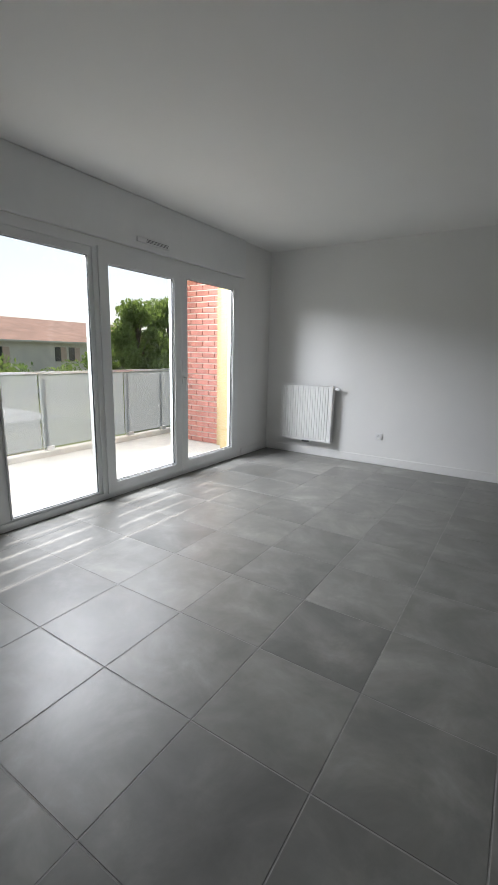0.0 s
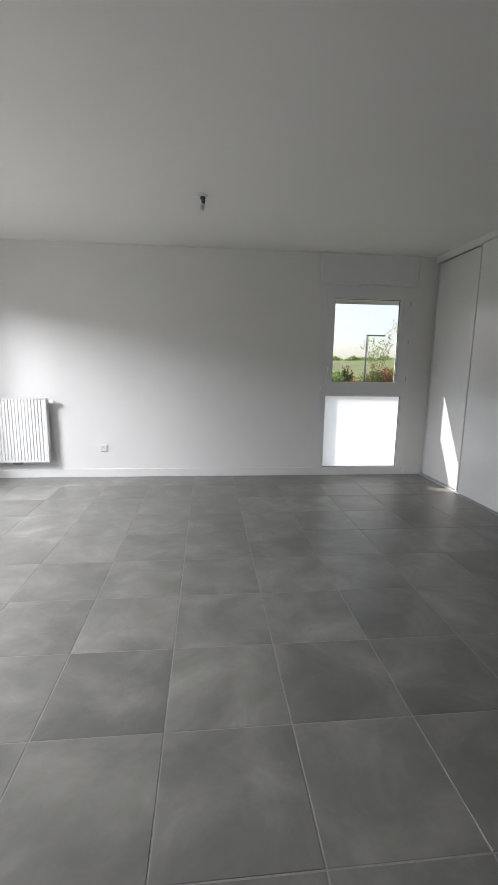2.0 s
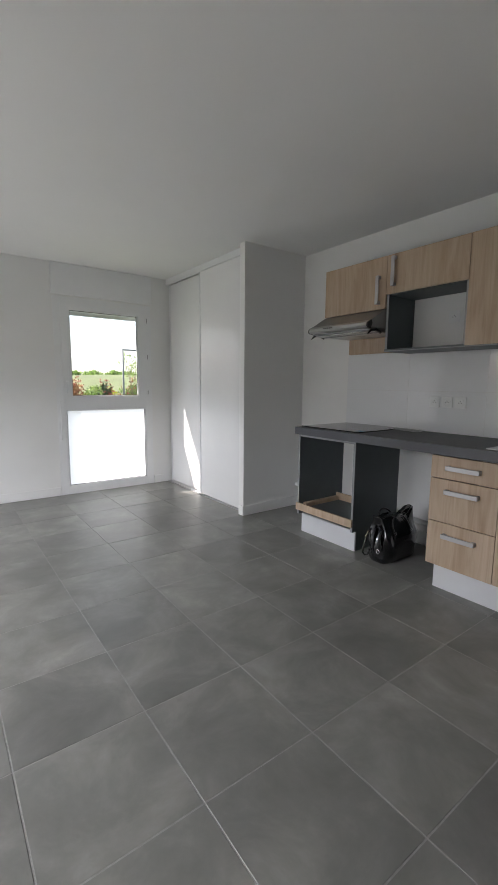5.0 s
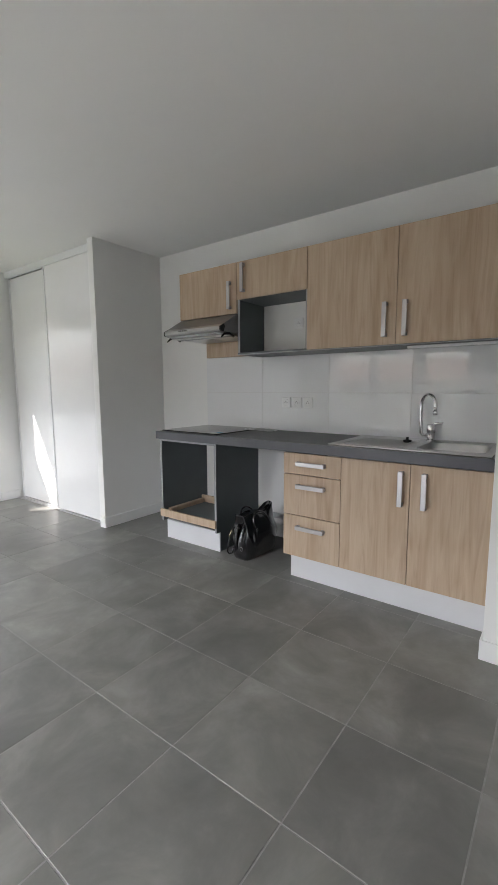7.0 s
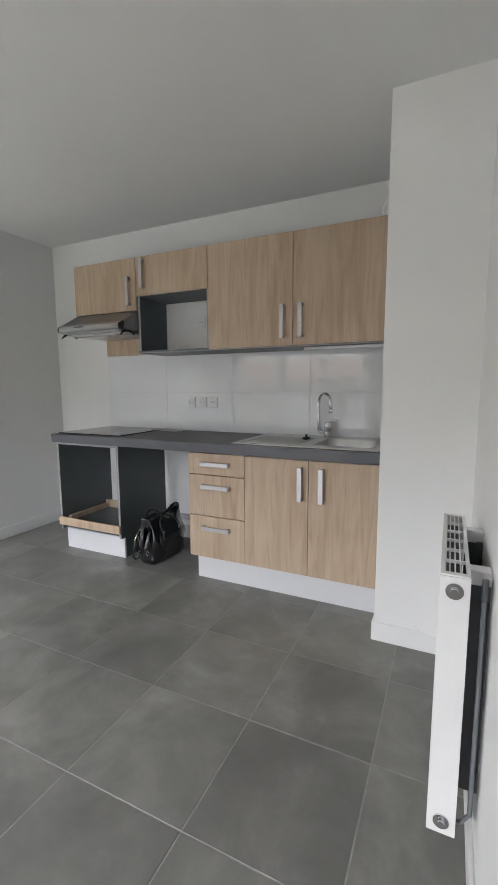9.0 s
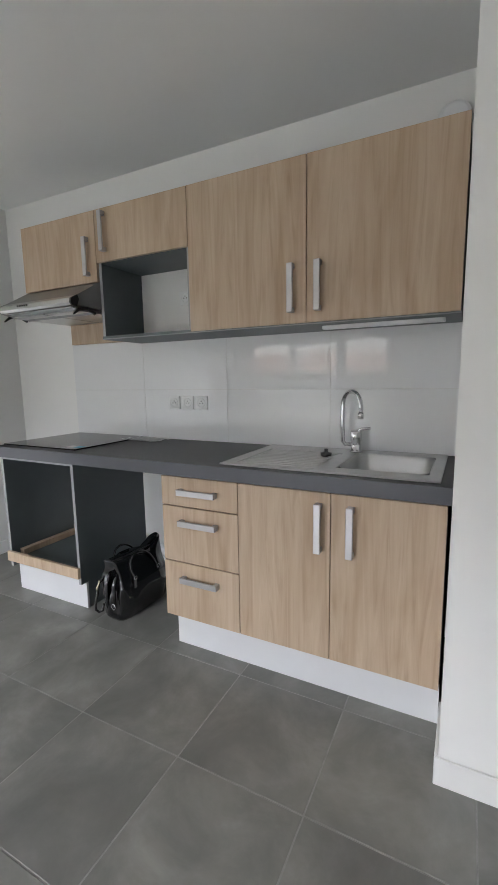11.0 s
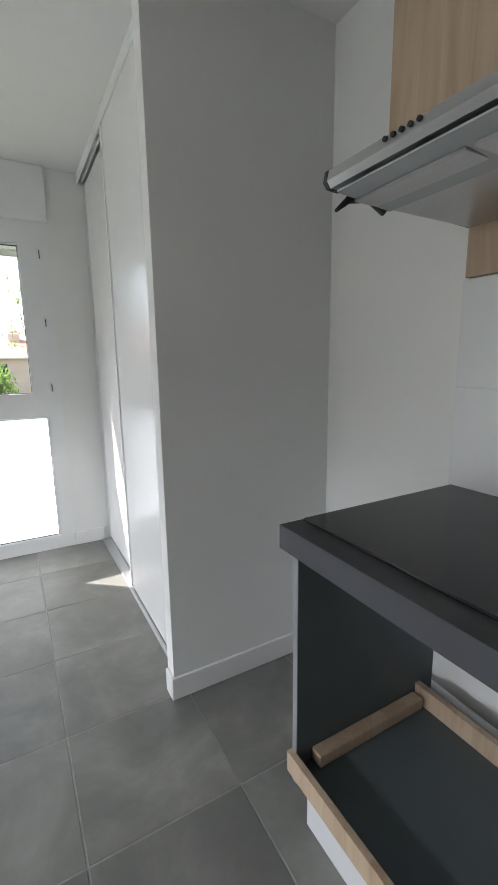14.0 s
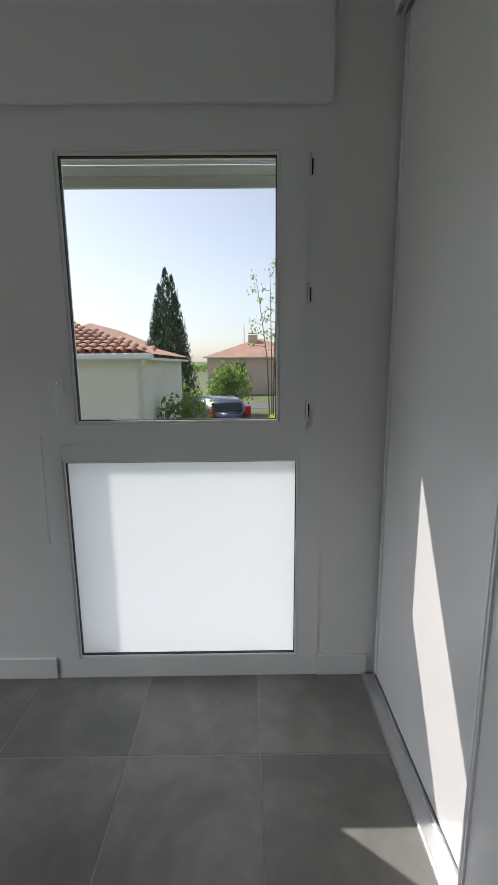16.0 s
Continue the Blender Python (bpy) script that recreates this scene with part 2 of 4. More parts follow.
def box(name, lo, hi, mat, parent=None, bevel=0.0, seg=2):
    bm = bmesh.new()
    add_box(bm, lo, hi, bevel, seg)
    return mesh_object(name, bm, mat, parent)


def boxes(name, list_of, mat, parent=None, bevel=0.0, seg=1):
    bm = bmesh.new()
    for lo, hi in list_of:
        add_box(bm, lo, hi, bevel, seg)
    return mesh_object(name, bm, mat, parent)


def add_tube(bm, pts, radius, sides=10, mat=0, cap=True):
    """A round tube along points; radius is a number or one for each point."""
    pts = [Vector(p) for p in pts]
    rings = []
    side = None
    for i, p in enumerate(pts):
        d = (pts[min(i + 1, len(pts) - 1)] - pts[max(i - 1, 0)]).normalized()
        if side is None:
            side = d.orthogonal().normalized()
        side = (side - d * side.dot(d)).normalized()
        up = d.cross(side)
        r = radius[i] if isinstance(radius, (list, tuple)) else radius
        rings.append([bm.verts.new(p + (side * math.cos(2 * math.pi * k / sides) + up * math.sin(2 * math.pi * k / sides)) * r) for k in range(sides)])
    for a, b in zip(rings, rings[1:]):
        for k in range(sides):
            f = bm.faces.new((a[k], a[(k + 1) % sides], b[(k + 1) % sides], b[k]))
            f.material_index, f.smooth = mat, True
    if cap:
        for r in (rings[0], rings[-1]):
            f = bm.faces.new(r)
            f.material_index = mat


def tube(name, pts, radius, mat, parent=None, sides=10):
    bm = bmesh.new()
    add_tube(bm, pts, radius, sides)
    return mesh_object(name, bm, mat, parent)


def extrude_profile(bm, prof, axis, a, b, mat=0):
    """Extrude a closed 2D profile along x, y or z from a to b."""
    def place(p, t):
        return {"x": (t, p[0], p[1]), "y": (p[0], t, p[1]), "z": (p[0], p[1], t)}[axis]
    r0 = [bm.verts.new(place(p, a)) for p in prof]
    r1 = [bm.verts.new(place(p, b)) for p in prof]
    n = len(prof)
    for k in range(n):
        bm.faces.new((r0[k], r0[(k + 1) % n], r1[(k + 1) % n], r1[k])).material_index = mat
    bm.faces.new(r0).material_index = mat
    bm.faces.new(list(reversed(r1))).material_index = mat


def profile(name, prof, axis, a, b, mat, parent=None, bevel=0.0):
    bm = bmesh.new()
    extrude_profile(bm, prof, axis, a, b)
    if bevel:
        bmesh.ops.bevel(bm, geom=list(bm.edges), offset=bevel, segments=2, affect="EDGES", profile=0.6)
    return mesh_object(name, bm, mat, parent)


def structure(ob, label=""):
    return tagged(ob, label, kind="structure")


# ---- room shell ----
XL, XR, YB, YF, ZC = -2.37, 3.52, -0.27, 4.90, 2.49
TH = 0.24
WX0, WX1, WZ1 = 1.555, 2.65, 2.14      # window opening in the far wall
SY0, SY1, SZ1 = 1.29, 4.19, 2.08       # glazed door opening in the terrace wall

structure(boxes("wall_north", [((XL - TH, YF, -0.3), (WX0, YF + TH, ZC + 0.2)), ((WX1, YF, -0.3), (XR + TH, YF + TH, ZC + 0.2)),
                               ((WX0, YF, WZ1), (WX1, YF + TH, ZC + 0.2)), ((WX0, YF, -0.3), (WX1, YF + TH, -0.012))], WALL), "white painted wall with a tall window")
structure(boxes("wall_west", [((XL - TH, -3.2, -0.3), (XL, SY0, ZC + 0.2)), ((XL - TH, SY1, -0.3), (XL, YF, ZC + 0.2)),
                              ((XL - TH, SY0, SZ1), (XL, SY1, ZC + 0.2)), ((XL - TH, SY0, -0.3), (XL, SY1, -0.012))], WALL), "white painted wall with a wide glazed terrace door")
structure(box("wall_east", (XR, YB - TH, -0.3), (XR + TH, YF, ZC + 0.2), WALL), "white painted kitchen wall")
structure(boxes("wall_south", [((1.25, YB - TH, -0.3), (2.68, YB, ZC + 0.2)), ((XL, YB - TH, -0.3), (-0.7, YB, ZC + 0.2))], WALL), "white painted wall behind the radiator")
structure(box("wall_pier", (2.68, YB - TH, -0.3), (XR, 0.128, ZC + 0.2), WALL), "white painted pier beside the kitchen")
structure(boxes("wall_hall", [((1.25, -3.2, -0.3), (1.4, YB - TH, ZC + 0.2)), ((-0.85, -3.2, -0.3), (-0.7, YB - TH, ZC + 0.2)),
                              ((-0.85, -3.4, -0.3), (1.4, -3.2, ZC + 0.2))], WALL), "white painted hall walls")
structure(box("ceiling", (XL, -3.2, ZC), (XR, YF, ZC + 0.2), CEIL), "white painted flat ceiling")
floor = structure(box("floor", (XL, -3.2, -0.3), (XR, YF, -0.0016), GROUT), "grey stoneware tile floor with thin grout joints")

SK = 0.095
skirt = [((XL, YF - 0.012, 0), (WX0 - 0.004, YF, SK)), ((WX1 + 0.004, YF - 0.012, 0), (2.86, YF, SK)),
         ((XL, SY1 + 0.09, 0), (XL + 0.012, YF - 0.012, SK)),
         ((2.775, 3.138, 0), (XR - 0.012, 3.15, SK)), ((2.775, 3.15, 0), (2.787, 3.215, SK)),
         ((2.668, YB + 0.012, 0), (2.68, 0.14, SK)), ((2.68, 0.128, 0), (2.93, 0.14, SK)),
         ((1.262, YB, 0), (2.668, YB + 0.012, SK)), ((XR - 0.014, 2.56, 0), (XR, 3.138, 0.11)), ((XR - 0.014, 1.35, 0), (XR, 1.94, 0.11))]
structure(boxes("baseboard", skirt, TRIM, bevel=0.003), "white skirting board")


# ---- wardrobe recess with sliding doors ----
structure(box("wall_wardrobe", (2.787, 3.15, 0), (XR, 3.215, ZC), WALL), "white painted wardrobe side wall")
structure(box("trim_jamb", (2.790, 3.215, 0), (2.90, 3.232, ZC), TRIM, bevel=0.002), "white wardrobe jamb")


def sliding_door(x, y0, y1):
    e = thing("sliding_door", (x, (y0 + y1) / 2, 0.014), "white smooth sliding wardrobe door with slim edge profiles", "door", "wardrobe doors")
    box("panel", (x - 0.008, y0 + 0.018, 0.014), (x + 0.008, y1 - 0.018, 2.42), LACQUER, e, 0.001)
    for y in (y0, y1 - 0.018):
        profile("stile", [(x - 0.014, y), (x + 0.012, y), (x + 0.012, y + 0.018), (x - 0.014, y + 0.018), (x - 0.014, y + 0.012), (x - 0.010, y + 0.009), (x - 0.014, y + 0.006)],
                "z", 0.014, 2.42, PVC, e)
    return e


sliding_door(2.866, 3.234, 4.085)
sliding_door(2.908, 4.050, 4.885)
structure(boxes("trim_track", [((2.838, 3.232, 0.0), (2.932, 4.885, 0.006)), ((2.842, 3.232, 0.006), (2.846, 4.885, 0.013)), ((2.885, 3.232, 0.006), (2.889, 4.885, 0.013)),
                               ((2.928, 3.232, 0.006), (2.932, 4.885, 0.013))], ALU), "slim metal floor track of the wardrobe")
structure(boxes("trim_rail", [((2.858, 3.232, 2.452), (2.93, YF, ZC)), ((2.858, 3.232, 2.425), (2.863, YF, 2.452)), ((2.884, 4.09, 2.425), (2.888, YF, 2.452))], PVC, bevel=0.001), "white head rail of the wardrobe")


# ---- far window: shutter box, tilting sash above, frosted pane below ----
def ring(x0, x1, z0, z1, y0, y1, w):
    """Four bars round an opening in a wall that faces along y."""
    return [((x0, y0, z0), (x0 + w[0], y1, z1)), ((x1 - w[1], y0, z0), (x1, y1, z1)),
            ((x0 + w[0], y0, z0), (x1 - w[1], y1, z0 + w[2])), ((x0 + w[0], y0, z1 - w[3]), (x1 - w[1], y1, z1))]


def welded(name, axis, outer, inner, d0, d1, mat, parent, bevel=0.003, bar=None):
    """A frame of one piece round an opening in a wall that faces along x or y; bar is a cross rail."""
    def at(u, z, d):
        return (u, d, z) if axis == "y" else (d, u, z)
    bm = bmesh.new()
    loops = [[[bm.verts.new(at(u, z, d)) for u, z in ((q[0], q[2]), (q[1], q[2]), (q[1], q[3]), (q[0], q[3]))] for q in (outer, inner)] for d in (d0, d1)]
    for k in range(4):
        j = (k + 1) % 4
        for lo in loops:
            bm.faces.new((lo[0][k], lo[0][j], lo[1][j], lo[1][k]))
        for q in (0, 1):
            bm.faces.new((loops[0][q][k], loops[0][q][j], loops[1][q][j], loops[1][q][k]))
    sharp = [e for e in bm.edges if abs(e.calc_face_angle(0)) > 0.5]
    bmesh.ops.bevel(bm, geom=sharp, offset=bevel, segments=2, affect="EDGES", profile=0.6)
    if bar:
        add_box(bm, at(inner[0], bar[0], d0 + 0.001), at(inner[1], bar[1], d1 - 0.001))
    return mesh_object(name, bm, mat, parent)


structure(boxes("window_shutter_box", [((WX0 - 0.01, YF - 0.026, 2.168), (WX1 + 0.015, YF, ZC))], PVC, bevel=0.012, seg=3), "white shutter box cover above the window")
win = tagged(new("window_1"), "tall white plastic window with a frosted lower pane", "window", kind="structure")
WY0, WY1 = YF - 0.004, YF + 0.066
welded("frame", "y", (WX0, WX1, -0.005, 2.15), (1.645, 2.565, 0.088, 2.075), WY0, WY1, PVC, win, bar=(0.948, 1.03))
welded("sash", "y", (1.628, 2.582, 1.015, 2.10), (1.711, 2.487, 1.09, 2.028), WY0 - 0.009, WY1 - 0.004, PVC, win, 0.004)
boxes("glazing_bead", ring(1.711, 2.487, 1.09, 2.028, WY0 - 0.002, WY0 + 0.02, (0.012,) * 4) + ring(1.645, 2.565, 0.088, 0.948, WY0 + 0.004, WY0 + 0.024, (0.010,) * 4), PVC, win, 0.002)
boxes("gasket", ring(1.722, 2.476, 1.101, 2.017, WY0 + 0.003, WY0 + 0.02, (0.004,) * 4) + ring(1.654, 2.556, 0.097, 0.939, WY0 + 0.010, WY0 + 0.022, (0.004,) * 4), GASKET, win)
pane = box("pane", (1.713, WY0 + 0.022, 1.092), (2.485, WY0 + 0.028, 2.026), GLASS, win)
pane.visible_shadow = False
box("frosted_pane", (1.647, WY0 + 0.026, 0.090), (2.563, WY0 + 0.034, 0.946), FROST, win)
hb = bmesh.new()
add_box(hb, (1.652, WY0 - 0.024, 1.20), (1.678, WY0 - 0.013, 1.27), 0.003)
add_tube(hb, [(1.665, WY0 - 0.02, 1.25), (1.665, WY0 - 0.05, 1.25), (1.662, WY0 - 0.055, 1.22), (1.660, WY0 - 0.052, 1.13)], [0.009, 0.009, 0.009, 0.007], 10)
mesh_object("handle", hb, PVC, win)
for z in (1.14, 1.56, 1.98):
    tube("hinge", [(2.590, WY0 - 0.010, z - 0.035), (2.590, WY0 - 0.008, z + 0.035)], 0.004, PVC, win)
    tube("hinge_cap", [(2.597, WY0 - 0.006, z - 0.03), (2.597, WY0 - 0.006, z + 0.02)], 0.003, GASKET, win, 6)
shutter = thing("roller_shutter", (2.1, WY1 + 0.05, 1.93), "pale grey roller shutter, almost fully raised", "shutter")
boxes("slat", [((1.60, WY1 + 0.145, z), (2.60, WY1 + 0.156, z + 0.042)) for z in (2.033, 2.078)], PVC, shutter, 0.004)
box("end_bar", (1.60, WY1 + 0.140, 1.993), (2.60, WY1 + 0.160, 2.031), ALU, shutter, 0.003)
cord = tube("shutter_rod", [(1.585, WY0 - 0.03, 1.05), (1.583, WY0 - 0.03, 0.62)], 0.006, PVC)
tagged(cord, "thin white crank rod hanging beside the window", "crank rod")


# ---- wide glazed terrace door ----
def ring_y(y0, y1, z0, z1, x0, x1, w):
    return [((x0, y0, z0), (x1, y0 + w[0], z1)), ((x0, y1 - w[1], z0), (x1, y1, z1)),
            ((x0, y0 + w[0], z0), (x1, y1 - w[1], z0 + w[2])), ((x0, y0 + w[0], z1 - w[3]), (x1, y1 - w[1], z1))]


structure(boxes("door_shutter_box", [((XL, SY0 - 0.25, 2.085), (XL + 0.03, SY1 + 0.09, ZC))], PVC, bevel=0.012, seg=3), "white shutter box cover above the terrace door")
door = tagged(new("door_1"), "wide white plastic glazed terrace door, closed", "glazed door", kind="structure")
DX0, DX1 = XL - 0.066, XL + 0.004
PANES = [(1.43, 2.172, 0.070, 1.952), (2.340, 3.095, 0.132, 1.915), (3.275, 4.065, 0.142, 1.945)]
welded("frame", "x", (SY0, SY1, -0.005, SZ1), (SY0 + 0.06, SY1 - 0.06, 0.055, 2.01), DX0, DX1, PVC, door)
box("mullion", (DX0, 2.206, 0.055), (DX1, 2.265, 2.01), PVC, door, 0.003)
welded("fixed_sash", "x", (1.35, 2.206, 0.055, 2.01), (1.43, 2.172, 0.070, 1.952), DX0, DX1 - 0.012, PVC, door)
for y0, y1, z0, z1 in PANES[1:]:
    a = 2.252 if y0 < 3 else 3.187
    b = 3.185 if y0 < 3 else 4.145
    welded("sash", "x", (a, b, 0.045, 2.025), (y0, y1, z0, z1), DX0 + 0.01, DX1 + 0.014, PVC, door, 0.004)
for y0, y1, z0, z1 in PANES:
    boxes("glazing_bead", ring_y(y0, y1, z0, z1, DX1 - 0.018, DX1 + 0.004, (0.010,) * 4), PVC, door, 0.002)
    boxes("gasket", ring_y(y0 + 0.008, y1 - 0.008, z0 + 0.008, z1 - 0.008, DX1 - 0.016, DX1 - 0.002, (0.005,) * 4), GASKET, door)
    pane = box("pane", (DX1 - 0.026, y0, z0), (DX1 - 0.020, y1, z1), GLASS, door)
    pane.visible_shadow = False
hb = bmesh.new()
add_box(hb, (DX1 + 0.013, 3.195, 0.93), (DX1 + 0.024, 3.225, 1.02), 0.003)
add_tube(hb, [(DX1 + 0.02, 3.21, 1.0), (DX1 + 0.055, 3.21, 1.0), (DX1 + 0.06, 3.21, 0.97), (DX1 + 0.055, 3.212, 0.86)], [0.009, 0.009, 0.009, 0.007])
mesh_object("handle", hb, PVC, door)
vent = thing("air_vent", (XL + 0.03, 2.82, 2.15), "white slotted air inlet on the shutter box", "vent")
box("cover", (XL + 0.03, 2.63, 2.135), (XL + 0.052, 3.01, 2.175), PVC, vent, 0.006)
boxes("slot", [((XL + 0.051, 2.72 + 0.005 * k, 2.143 + 0.010 * k), (XL + 0.0535, 2.98 + 0.005 * k, 2.147 + 0.010 * k)) for k in range(3)], GREYPLASTIC, vent)


# ---- radiators ----
def radiator(x0, x1, yf, yb, z0, z1, wall_y, facing):
    """Steel panel radiator on a wall along x; facing is +1 when its face looks along +y."""
    e = thing("radiator", ((x0 + x1) / 2, wall_y, z0), "white steel panel radiator with fluted front on the wall", "radiator", "radiators")
    lo, hi = min(yf, yb), max(yf, yb)
    n = int((x1 - x0 - 0.06) / 0.0333)
    step = (x1 - x0 - 0.06) / n
    prof = [(x0 + 0.004, yf - facing * 0.012), (x0 + 0.004, yf - facing * 0.003), (x0 + 0.010, yf), (x0 + 0.03, yf)]
    for k in range(n):
        x = x0 + 0.03 + k * step
        prof += [(x + 0.2 * step, yf), (x + 0.36 * step, yf - facing * 0.007), (x + 0.64 * step, yf - facing * 0.007), (x + 0.8 * step, yf)]
    prof += [(x1 - 0.03, yf), (x1 - 0.010, yf), (x1 - 0.004, yf - facing * 0.003), (x1 - 0.004, yf - facing * 0.012)]
    bm = bmesh.new()
    extrude_profile(bm, prof, "z", z0 + 0.02, z1 - 0.02)
    mesh_object("front_panel", bm, ENAMEL, e)
    for x in (x0, x1 - 0.006):
        box("side_cover", (x, lo - 0.001, z0), (x + 0.006, hi + 0.001, z1 - 0.004), ENAMEL, e, 0.002)
    bars = [((x0 + 0.004, lo, z1 - 0.012), (x1 - 0.004, lo + 0.008, z1)), ((x0 + 0.004, hi - 0.008, z1 - 0.012), (x1 - 0.004, hi, z1)),
            ((x0 + 0.004, lo + 0.008, z1 - 0.010), (x0 + 0.02, hi - 0.008, z1)), ((x1 - 0.02, lo + 0.008, z1 - 0.010), (x1 - 0.004, hi - 0.008, z1))]
    w = hi - lo - 0.016
    bars += [((x0 + 0.02, lo + 0.008 + w * k / 4 - 0.0015, z1 - 0.008), (x1 - 0.02, lo + 0.008 + w * k / 4 + 0.0015, z1 - 0.002)) for k in (1, 2, 3)]
    m = max(4, int((x1 - x0) / 0.085))
    bars += [((x0 + 0.02 + (x1 - x0 - 0.04) * k / m - 0.002, lo + 0.008, z1 - 0.009), (x0 + 0.02 + (x1 - x0 - 0.04) * k / m + 0.002, hi - 0.008, z1 - 0.001)) for k in range(1, m)]
    boxes("top_grille", bars, ENAMEL, e)
    box("core", (x0 + 0.01, lo + 0.014, z0 + 0.03), (x1 - 0.01, hi - 0.006, z1 - 0.03), GREYPLASTIC, e)
    box("bottom_edge", (x0 + 0.004, lo + 0.002, z0), (x1 - 0.004, hi - 0.002, z0 + 0.02), ENAMEL, e, 0.002)
    box("top_edge", (x0 + 0.004, yf - 0.012 if facing > 0 else yf, z1 - 0.022), (x1 - 0.004, yf if facing > 0 else yf + 0.012, z1 - 0.004), ENAMEL, e, 0.002)
    a, b = min(yb, wall_y), max(yb, wall_y)
    for x in (x0 + 0.10, x1 - 0.10):
        box("bracket", (x - 0.015, a - 0.002, z0 + 0.06), (x + 0.015, b, z1 - 0.05), GREYPLASTIC, e, 0.002)
        box("bracket_clip", (x - 0.018, a, z1 - 0.05), (x + 0.018, b, z1 - 0.012), PVC, e, 0.004)
    return e


rad_far = radiator(-2.10, -1.405, 4.79, 4.862, 0.195, 0.89, YF, -1)
bm = bmesh.new()
add_tube(bm, [(-1.41, 4.83, 0.85), (-1.385, 4.83, 0.85)], 0.010)
add_tube(bm, [(-1.385, 4.83, 0.85), (-1.375, 4.83, 0.85), (-1.335, 4.83, 0.85), (-1.325, 4.83, 0.85)], [0.015, 0.021, 0.019, 0.013], 14)
mesh_object("thermostat", bm, PVC, rad_far)
boxes("valve_block", [((-1.79, 4.80, 0.172), (-1.70, 4.85, 0.197))], GREYPLASTIC, rad_far, 0.004)
RX0, RX1, RYF, RYB, RZ0, RZ1 = 1.64, 2.15, -0.160, -0.222, 0.172, 0.828
rad_near = radiator(RX0, RX1, RYF, RYB, RZ0, RZ1, YB, 1)
for z, r in ((RZ1 - 0.036, 0.015), (RZ0 + 0.035, 0.014)):
    bm = bmesh.new()
    add_tube(bm, [(RX0, -0.191, z), (RX0 - 0.004, -0.191, z)], r + 0.004, 18)
    add_tube(bm, [(RX0 - 0.004, -0.191, z), (RX0 - 0.012, -0.191, z)], r * 0.6, 14)
    mesh_object("plug", bm, CHROME, rad_near)
tube("supply_pipe", [(RX0 + 0.03, -0.253, RZ1 - 0.02), (RX0 + 0.03, -0.253, RZ0 + 0.05), (RX0 + 0.03, -0.235, RZ0 + 0.02), (RX0 + 0.03, -0.20, RZ0 + 0.012)], 0.0055, POSTGREY, rad_near)
for x in (RX0 + 0.085, RX1 - 0.12):
    box("wall_rail", (x, YB + 0.001, RZ0 + 0.075), (x + 0.030, YB + 0.018, RZ1 - 0.045), POSTGREY, rad_near, 0.002)
    box("hook", (x + 0.004, YB + 0.018, RZ0 + 0.09), (x + 0.026, RYB + 0.001, RZ0 + 0.13), PVC, rad_near, 0.004)
tube("pipe_sleeve", [(RX0 + 0.03, -0.253, RZ1 - 0.01), (RX0 + 0.03, -0.253, RZ1 - 0.06)], 0.007, GREYPLASTIC, rad_near)


# ---- sockets and ceiling lamp ----
def socket(at, normal, label="white square power socket", group="power sockets"):
    """Flat plate with a round recess, three holes; at is the wall point, normal '-x' or '-y'."""
    turn = pose(*at, 0, 0, {"-x": -90, "-y": 0}[normal])
    e = thing("socket", at, label, "socket", group)
    bm = bmesh.new()
    add_box(bm, (-0.040, -0.009, -0.040), (0.040, 0, 0.040), 0.003, 2, m=turn)
    mesh_object("plate", bm, PVC, e)
    bm = bmesh.new()
    prev = [(-0.009, 0.028), (-0.0125, 0.027), (-0.0125, 0.0245), (-0.002, 0.021)]
    rings = [[bm.verts.new(turn @ Vector((r * math.cos(2 * math.pi * k / 24), d, r * math.sin(2 * math.pi * k / 24)))) for k in range(24)] for d, r in prev]
    for a, b in zip(rings, rings[1:]):
        for k in range(24):
            bm.faces.new((a[k], a[(k + 1) % 24], b[(k + 1) % 24], b[k])).smooth = True
    mesh_object("ring", bm, PVC, e)
    bm = bmesh.new()
    for x, z in ((-0.0095, -0.002), (0.0095, -0.002), (0, 0.009)):
        add_tube(bm, [turn @ Vector((x, -0.0092, z)), turn @ Vector((x, -0.0105, z))], 0.0032, 8)
    mesh_object("hole", bm, GASKET, e)
    return e


socket((-0.85, YF, 0.335), "-y")
lamp = thing("ceiling_socket", (0.27, 3.50, ZC), "bare white lamp holder on a short cable from the ceiling", "lamp holder")
bm = bmesh.new()
add_tube(bm, [(0.27, 3.50, ZC), (0.27, 3.50, ZC - 0.006), (0.27, 3.50, ZC - 0.010)], [0.036, 0.036, 0.028], 20)
mesh_object("rose", bm, PVC, lamp)
bm = bmesh.new()
add_tube(bm, [(0.27, 3.50, ZC - 0.009), (0.27, 3.50, ZC - 0.022), (0.272, 3.50, ZC - 0.026), (0.274, 3.50, ZC - 0.052), (0.273, 3.50, ZC - 0.056)], [0.021, 0.020, 0.014, 0.013, 0.009], 14)
mesh_object("connector", bm, GREYPLASTIC, lamp)
bm = bmesh.new()
add_tube(bm, [(0.273, 3.50, ZC - 0.055), (0.270, 3.50, ZC - 0.062), (0.264, 3.50, ZC - 0.095), (0.263, 3.50, ZC - 0.105)], [0.010, 0.017, 0.018, 0.015], 16)
mesh_object("holder", bm, PVC, lamp)


# ---- kitchen ----
KY0, KY1 = 0.143, 2.543
FX, UX = 2.900, 3.180


